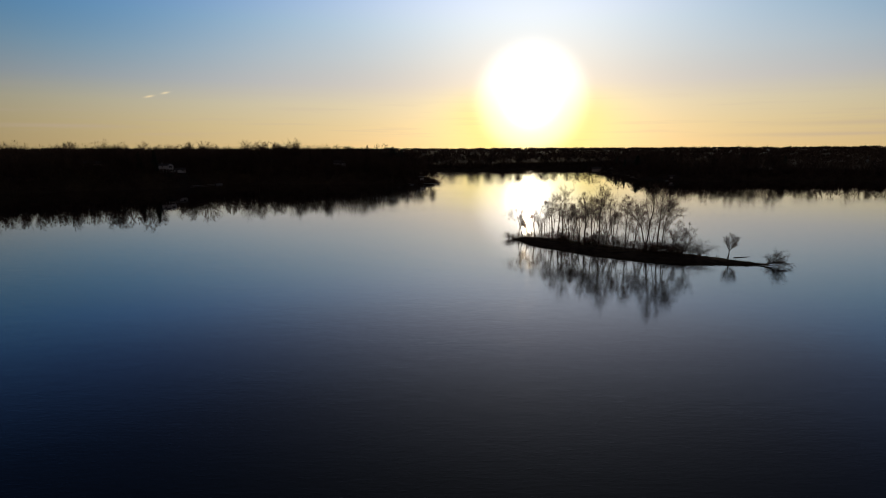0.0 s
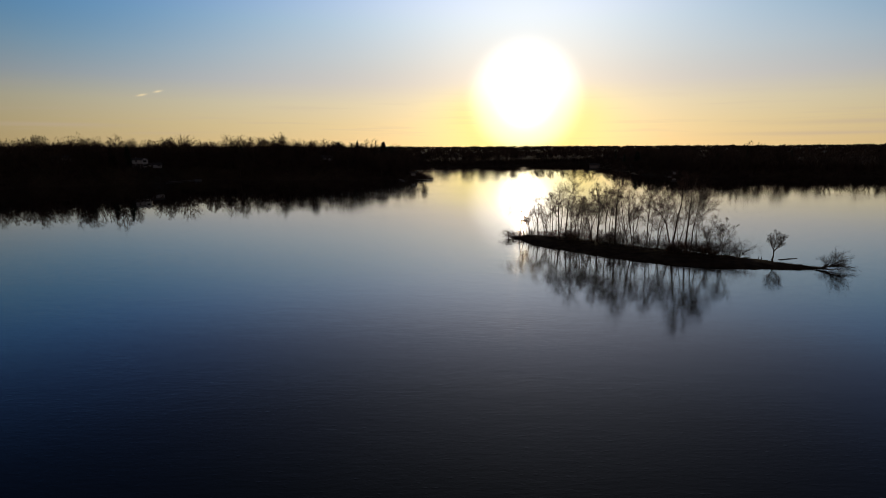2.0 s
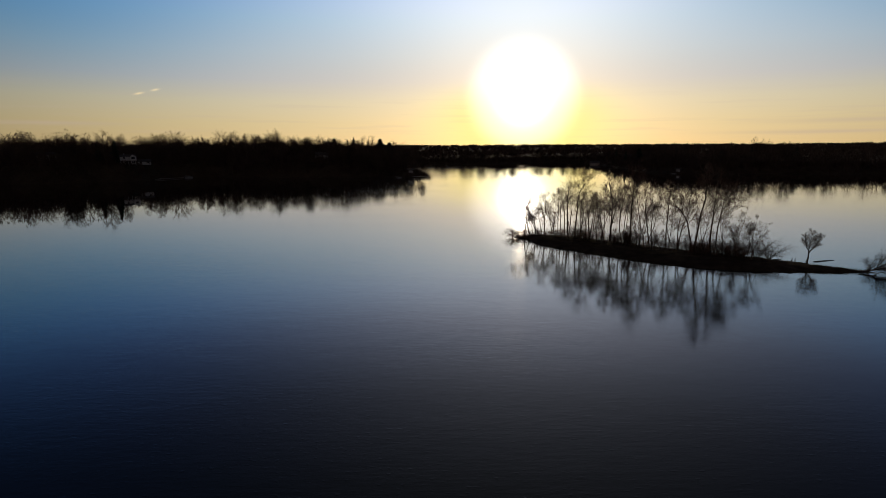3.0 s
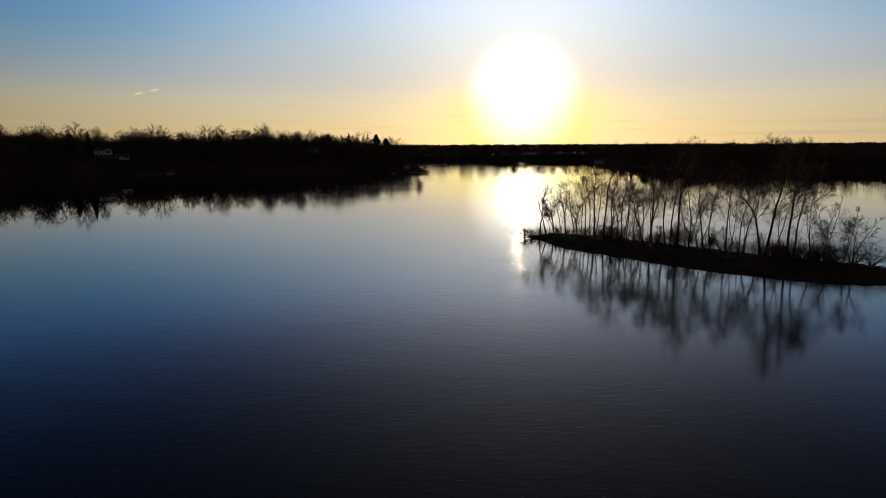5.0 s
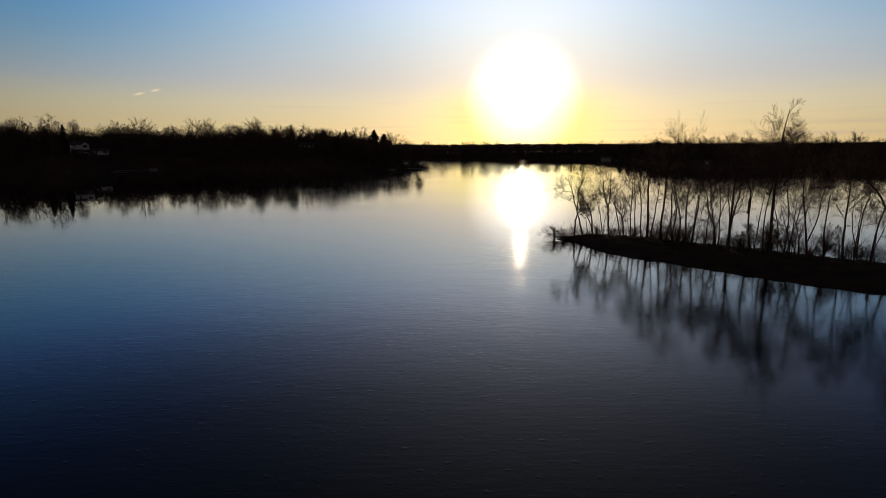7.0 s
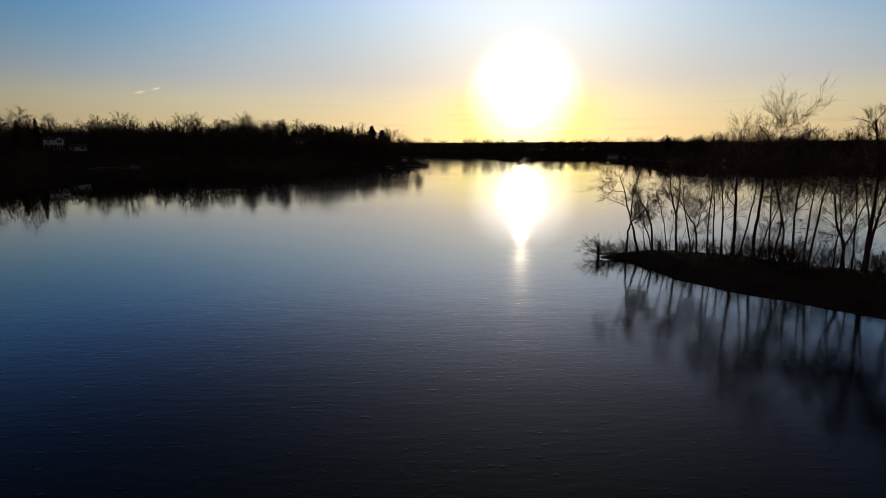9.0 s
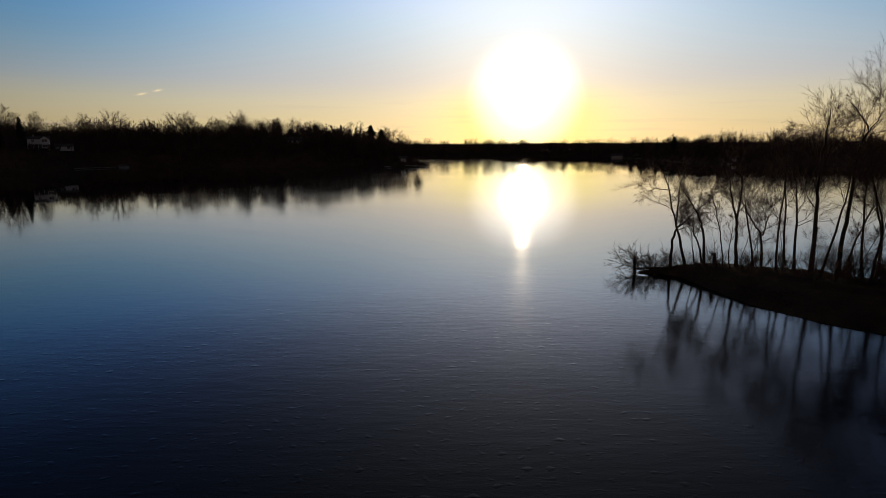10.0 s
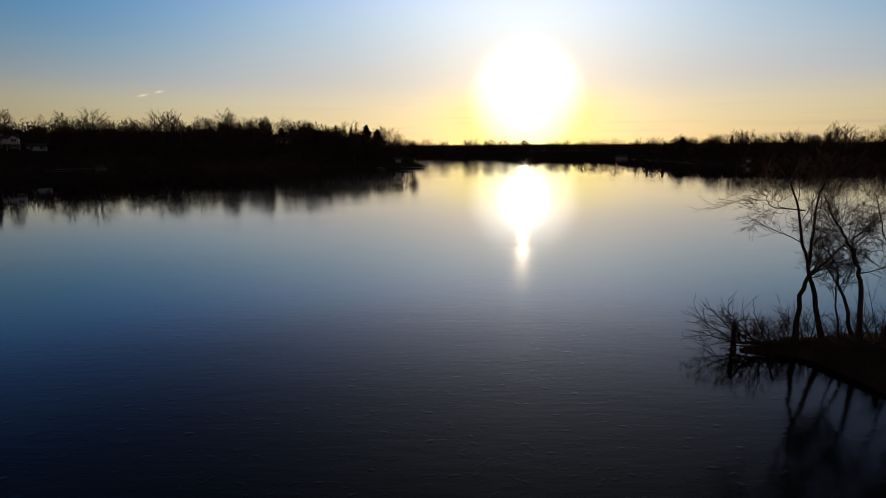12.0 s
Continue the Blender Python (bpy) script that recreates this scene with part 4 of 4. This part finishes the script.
# ---------------------------------------------------------------- houses, docks and boats
def box(bm, size, centre, bevel=0.0, turn=None):
    """A box with softened edges."""
    r = bmesh.ops.create_cube(bm, size=1.0)
    m = Matrix.Translation(centre) @ (turn or Matrix()) @ Matrix.Diagonal((*size, 1))
    bmesh.ops.transform(bm, matrix=m, verts=r["verts"])
    if bevel:
        edges = list({e for v in r["verts"] for e in v.link_edges})
        bmesh.ops.bevel(bm, geom=edges, offset=bevel, segments=1, affect="EDGES")


def boxed(size, centre, bevel=0.0, turn=None):
    bm = bmesh.new()
    box(bm, size, centre, bevel, turn)
    return bm


def gable(bm, w, d, h, rise, at=(0, 0, 0)):
    """A block of walls with gable ends along x."""
    x, y, z = at
    c = [(-w / 2, -d / 2), (w / 2, -d / 2), (w / 2, d / 2), (-w / 2, d / 2)]
    lo = [bm.verts.new((x + a, y + b, z)) for a, b in c]
    hi = [bm.verts.new((x + a, y + b, z + h)) for a, b in c]
    r0, r1 = bm.verts.new((x - w / 2, y, z + h + rise)), bm.verts.new((x + w / 2, y, z + h + rise))
    bm.faces.new(lo[::-1])
    bm.faces.new((lo[0], lo[1], hi[1], hi[0]))
    bm.faces.new((lo[2], lo[3], hi[3], hi[2]))
    bm.faces.new((lo[1], lo[2], hi[2], r1, hi[1]))
    bm.faces.new((lo[3], lo[0], hi[0], r0, hi[3]))
    bm.faces.new((hi[0], hi[1], r1, r0))
    bm.faces.new((hi[2], hi[3], r0, r1))


def roof_slab(w, d, h, rise, side, at=(0, 0, 0), over=0.45, thick=0.18):
    """One slope of a gable roof, with its overhang."""
    slope = math.atan2(rise, d / 2)
    length = math.hypot(rise, d / 2) + over
    mid = (d / 4 + over * math.cos(slope) / 2) * side
    z = h + rise / 2 - over * math.sin(slope) / 2 + thick * 0.55 / math.cos(slope)
    return boxed((w + 2 * over, length, thick), (at[0], at[1] + mid, at[2] + z), 0.02, Matrix.Rotation(-slope * side, 4, "X"))


def window(parent, x, y, z, w, h, along_x=True):
    """A framed window with two panes on a wall that faces -y, or +x."""
    turn = Matrix() if along_x else Matrix.Rotation(math.pi / 2, 4, "Z")
    base = Matrix.Translation((x, y, z)) @ turn
    bm = bmesh.new()
    for sx, sz, cx, cz in ((w + 0.2, 0.1, 0, h / 2 + 0.05), (w + 0.2, 0.1, 0, -h / 2 - 0.05), (0.1, h, -w / 2 - 0.05, 0), (0.1, h, w / 2 + 0.05, 0), (0.07, h, 0, 0)):
        box(bm, (sx, 0.14, sz), base @ Vector((cx, -0.04, cz)), 0.0, turn)
    frame_ob = part("window_frame", bm, TRIM, parent)
    for sx in (-1, 1):
        part("pane", boxed((w / 2 - 0.04, 0.04, h), base @ Vector((sx * w / 4, -0.03, 0)), 0.0, turn), GLASS, frame_ob)


def on_land(x, y, towards=(0.0, 90.0)):
    """A pose on the ground there, whose -y side faces the point towards."""
    a = math.atan2(towards[1] - y, towards[0] - x) + math.pi / 2
    return pose(x, y, float(land_height(x, y)) - 0.3, 0, 0, math.degrees(a))


def house(m, w, d, h, rise, wall, label, storeys=1, chimney=True, wing=None, deck=False, cellar=0.0):
    root = thing("house", m, label, "house")
    bm = bmesh.new()
    gable(bm, w, d, h, rise)
    part("wall", bm, wall, root)
    if cellar:
        part("ground_storey_wall", boxed((w + 0.06, d + 0.06, cellar), (0, 0, cellar / 2 - 0.02), 0.01), BROWN, root, "dark brown boarded ground storey")
        if wing:
            part("ground_storey_wall", boxed((wing[0] + 0.06, wing[1] + 0.06, cellar), (wing[4], -d / 2 - 0.6, cellar / 2 - 0.01), 0.01), BROWN, root, "dark brown boarded ground storey")
    for side in (-1, 1):
        part("roof", roof_slab(w, d, h, rise, side), SHINGLE, root)
    n = max(2, int(w / 3.2))
    for s in range(storeys):
        for i in range(n):
            x = -w / 2 + w * (i + 0.5) / n
            window(root, x, -d / 2, 1.75 + s * 2.8, 1.5 if i % 2 else 1.1, 1.25)
    part("door", boxed((1.0, 0.08, 2.05), (w / 2 - 1.0, -d / 2 - 0.03, 1.35), 0.01), PLANK, root)
    if wing:
        ww, wd, wh, wr, wx = wing
        bm = bmesh.new()
        gable(bm, wd, ww, wh, wr)
        bmesh.ops.rotate(bm, verts=bm.verts, cent=(0, 0, 0), matrix=Matrix.Rotation(math.pi / 2, 3, "Z"))
        bmesh.ops.translate(bm, verts=bm.verts, vec=(wx, -d / 2 - 0.6, 0))
        gable_wall = part("gable_wall", bm, wall, root)
        for side in (-1, 1):
            slab = roof_slab(wd, ww, wh, wr, side)
            bmesh.ops.rotate(slab, verts=slab.verts, cent=(0, 0, 0), matrix=Matrix.Rotation(math.pi / 2, 3, "Z"))
            bmesh.ops.translate(slab, verts=slab.verts, vec=(wx, -d / 2 - 0.6, 0))
            part("gable_roof", slab, SHINGLE, root)
        for z in (1.7, 4.5) if wh > 4 else (1.7,):
            window(gable_wall, wx, -d / 2 - 0.6 - wd / 2, z, ww * 0.55, 1.5)
    if deck:
        part("deck", boxed((w, 2.4, 0.16), (0, -d / 2 - 1.5, 2.75), 0.02), PLANK, root)
        for i in range(5):
            x = -w / 2 + 0.2 + (w - 0.4) * i / 4
            part("deck_post", boxed((0.14, 0.14, 3.2), (x, -d / 2 - 2.5, 1.15), 0.01), TRIM, root)
        part("deck_rail", boxed((w, 0.08, 0.10), (0, -d / 2 - 2.6, 3.75), 0.01), TRIM, root)
    if chimney:
        part("chimney", boxed((0.7, 0.7, 2.0), (-w * 0.22, 0.4, h + rise * 0.8 + 0.3), 0.03), STONE, root)
    return root


house(on_land(-209, 419), 9.4, 5.6, 5.4, 1.2, SIDING, "white house over a dark ground storey on the wooded bluff", 2, True, (4.0, 4.0, 5.3, 1.5, 2.8), True, 2.6)
house(on_land(-207, 436), 8.4, 5.0, 2.5, 1.3, SIDING, "low white lakeside cottage with a row of windows", 1, False)
house(on_land(-270, 429), 13.0, 7.0, 4.4, 1.8, TAN, "tan house half hidden among the bare trees", 1)
house(on_land(-92, 492), 10.0, 7.0, 5.2, 1.8, SIDING, "pale two-storey house in the woods above the point", 2)
house(on_land(-114, 486), 8.0, 6.0, 3.0, 1.5, TAN, "small tan house in the woods above the point", 1)
house(on_land(222, 610), 11.0, 7.0, 3.2, 1.8, SIDING, "pale house in the woods across the lake", 1)
for x, y, w in ((205, 745, 12), (250, 760, 14), (292, 765, 11), (340, 770, 13)):
    house(on_land(x, y), w, 8.0, 4.6, 2.2, SIDING if w > 12 else TAN, "distant house in a clearing of the far woods", 1)


def boathouse(m, w, d, h, label):
    root = thing("boathouse", m, label, "boathouse")
    bm = bmesh.new()
    gable(bm, w, d, h, 0.7)
    part("wall", bm, BROWN, root)
    for side in (-1, 1):
        part("roof", roof_slab(w, d, h, 0.7, side, over=0.3, thick=0.12), SHINGLE, root)
    door = part("door", boxed((w * 0.6, 0.08, h * 0.78), (0, -d / 2 - 0.04, h * 0.42), 0.01), PLANK, root)
    for i in range(4):
        part("door_rib", boxed((w * 0.6, 0.03, 0.06), (0, -d / 2 - 0.10, h * (0.15 + 0.18 * i)), 0.005), TRIM, door)


boathouse(on_land(-18, 452), 5.2, 4.0, 2.6, "small dark boathouse on the wooded point")
boathouse(on_land(200, 489), 4.4, 4.0, 2.5, "small dark boathouse on the far shore")


def dock(a, b, width, label, posts=True, height=0.55):
    """A plank dock on posts from a to b."""
    a, b = Vector((*a, 0)), Vector((*b, 0))
    length = (b - a).length
    root = thing("dock", Matrix.Translation((a + b) / 2) @ (b - a).to_track_quat("X", "Z").to_matrix().to_4x4(), label, "dock")
    n = int(length / 0.42)
    plank_mesh = None
    for i in range(n):
        x = -length / 2 + length * (i + 0.5) / n
        if plank_mesh is None:
            ob = part("plank", boxed((length / n - 0.025, width, 0.06), (0, 0, 0), 0.008), PLANK, root)
            plank_mesh = ob.data
        else:
            ob = part("plank", plank_mesh, PLANK, root)
        ob.location = (x, 0, height)
    for side in (-1, 1):
        part("beam", boxed((length, 0.10, 0.16), (0, side * (width / 2 - 0.12), height - 0.11), 0.01), PLANK, root)
    if posts:
        k = max(2, int(length / 3.0))
        for i in range(k + 1):
            for side in (-1, 1):
                w = Wood()
                x = -length / 2 + length * i / k
                w.tube([Vector((x, side * width / 2, -2.2)), Vector((x, side * width / 2, height + 0.55))], [0.09, 0.08], 8)
                part("post", w.mesh("post", DRIFT), DRIFT, root)


dock((-190.0, 417.0), (-183.0, 442.0), 1.8, "long grey plank dock on posts beside the shore")
dock((-187.4, 426.0), (-194.0, 428.0), 1.4, "short grey plank gangway from the dock to the bank")
dock((-16.0, 441.0), (-4.0, 430.0), 2.0, "plank pier on posts off the wooded point", True, 0.9)
dock((-28.0, 442.0), (-24.0, 430.0), 1.6, "narrow plank pier off the wooded point")
dock((196.0, 484.0), (188.0, 473.0), 1.6, "narrow plank pier on the far shore")


def pontoon_boat(m, label):
    root = thing("pontoon_boat", m, label, "boat")
    for side in (-1, 1):
        w = Wood()
        w.tube([Vector((-2.9, side * 0.85, 0.12)), Vector((2.5, side * 0.85, 0.12)), Vector((3.0, side * 0.85, 0.22)), Vector((3.3, side * 0.85, 0.36))], [0.3, 0.3, 0.2, 0.04], 12)
        part("pontoon", w.mesh("pontoon", METAL), METAL, root)
    part("deck", boxed((6.0, 2.4, 0.10), (0, 0, 0.50), 0.02), METAL, root)
    for x, y, sx, sy in ((0, -1.15, 5.6, 0.05), (0, 1.15, 5.6, 0.05), (-2.8, 0, 0.05, 2.3), (2.8, 0, 0.05, 2.3)):
        part("side_panel", boxed((sx, sy, 0.62), (x, y, 0.90), 0.015), CANVAS, root)
    for x in (-1.6, 1.6):
        for y in (-1.0, 1.0):
            part("canopy_pole", boxed((0.04, 0.04, 1.35), (x, y, 1.22), 0.0), METAL, root)
    part("canopy", boxed((3.6, 2.2, 0.10), (0, 0, 1.93), 0.04), CANVAS, root)
    part("outboard", boxed((0.35, 0.4, 0.9), (-3.1, 0, 0.55), 0.08), GLASS, root)


pontoon_boat(pose(-181.0, 446.0, 0.0, 0, 0, 60), "grey pontoon boat with a canopy moored at the dock")


# ---------------------------------------------------------------- dead wood on the island
def fallen_tree(base, heading, length, radius, limbs, limb_length, rise, seed, label, mat):
    """A dead tree lying on the shore with its bare limbs spread out over the water."""
    r = random.Random(seed)
    root = thing("fallen_tree", pose(*base, 0, 0, heading), label, "tree")
    trunk, fine = Wood(), Wood()
    pts = wander(r, Vector((0, 0, 0)), Vector((1, 0, rise)), length, 7, 0.07, 0.0)
    trunk.tube(pts, [radius * (1 - 0.65 * i / 7) for i in range(8)], 9)
    part("trunk", trunk.mesh("trunk", mat), mat, root)
    for i in range(limbs):
        q, e = along(pts, 0.35 + 0.63 * (i + r.random()) / limbs)
        d = aside(r, e, r.uniform(30, 70))
        if d.z < -0.15:
            d.z = abs(d.z) * 0.6
        wood = Wood()
        branch(r, wood, fine, q, d, limb_length * r.uniform(0.6, 1.2), radius * 0.34, 1, 3, 0.02, 0.010, 4)
        part("limb", wood.mesh("limb", mat), mat, root)
    tagged(part("twig", fine.mesh("twig", TWIG), TWIG, root, "fine bare twigs"), kind="stuff")


fallen_tree((22.0, 165.9, 0.35), 172, 3.6, 0.13, 12, 1.8, 0.02, 41, "fallen leafless tree lying off the island's point into the water", BARK)
fallen_tree((21.2, 166.2, 0.25), 192, 2.4, 0.09, 8, 1.6, 0.12, 42, "fallen bare branch at the island's point", BARK)
fallen_tree((72.6, 127.3, 0.25), -10, 2.6, 0.20, 16, 3.2, 0.28, 43, "uprooted leafless tree lying at the end of the low spit", BARK)
fallen_tree((71.8, 127.2, 0.20), 12, 3.6, 0.14, 9, 2.2, 0.05, 44, "dead bare tree top lying in the shallow water", BARK)


def snag(base, height, radius, lean, label):
    root = thing("stump", pose(*base), label, "stump")
    r = random.Random(int(height * 100))
    w = Wood()
    pts = wander(r, Vector((0, 0, -0.5)), Vector((*lean, 1)), height + 0.5, 6, 0.06, 0)
    w.tube(pts, [radius * k for k in (1.5, 1.15, 1.0, 0.95, 0.9, 0.8, 0.45)], 9)
    part("trunk", w.mesh("trunk", BARK), BARK, root)


snag((18.75, 166.5, 0.25), 1.25, 0.13, (-0.05, 0), "dead broken stump standing at the island's point")
snag((24.2, 164.2, 0.8), 1.3, 0.14, (0.15, 0), "short broken stump on the island bank")
snag((65.9, 136.0, 0.35), 0.6, 0.07, (0.05, 0), "short weathered post on the low spit")
snag((66.6, 136.0, 0.35), 0.5, 0.07, (-0.05, 0), "short weathered post on the low spit")
snag((57.0, 139.6, 0.6), 2.2, 0.09, (0.8, 0), "leaning dead stick among the shrubs")


def drift_log(a, b, radius, label):
    a, b = Vector(a), Vector(b)
    root = thing("log", Matrix.Translation(a), label, "log")
    r = random.Random(int(a.x * 10))
    w = Wood()
    pts = [Vector((0, 0, 0)).lerp(b - a, i / 6) + Vector((r.gauss(0, 0.04), r.gauss(0, 0.04), r.gauss(0, 0.02))) for i in range(7)]
    w.tube(pts, [radius * (1 - 0.5 * i / 6) for i in range(7)], 8)
    part("trunk", w.mesh("trunk", DRIFT), DRIFT, root)


drift_log((70.5, 136.6, 0.03), (75.2, 137.9, 0.05), 0.10, "weathered log floating beside the spit")
drift_log((63.5, 138.6, 0.03), (66.0, 139.2, 0.04), 0.08, "weathered log floating behind the spit")
drift_log((22.6, 162.6, 0.35), (23.6, 160.6, -0.05), 0.06, "pale dead branch hanging down the bank")
drift_log((23.1, 162.0, 0.5), (22.6, 160.2, -0.05), 0.04, "pale dead branch hanging down the bank")


def build_grass():
    """Dry grass and leaf stalks over the island's bank."""
    r = random.Random(8)
    w = Wood()
    for _ in range(5200):
        f, c = r.uniform(0.01, 0.98), r.uniform(0.02, 0.98)
        p = on_island(f, c)
        d = Vector((r.gauss(0, 0.5), r.gauss(0, 0.5), 1)).normalized()
        spike(w, p - Vector((0, 0, 0.1)), d, r.uniform(0.2, 0.55) + 0.1, r.uniform(0.008, 0.02))
    ob = new("dry_grass", w.mesh("dry_grass", STRAW, False))
    tagged(ob, "dry brown grass and stalks over the island bank", "grass", kind="stuff")


build_grass()
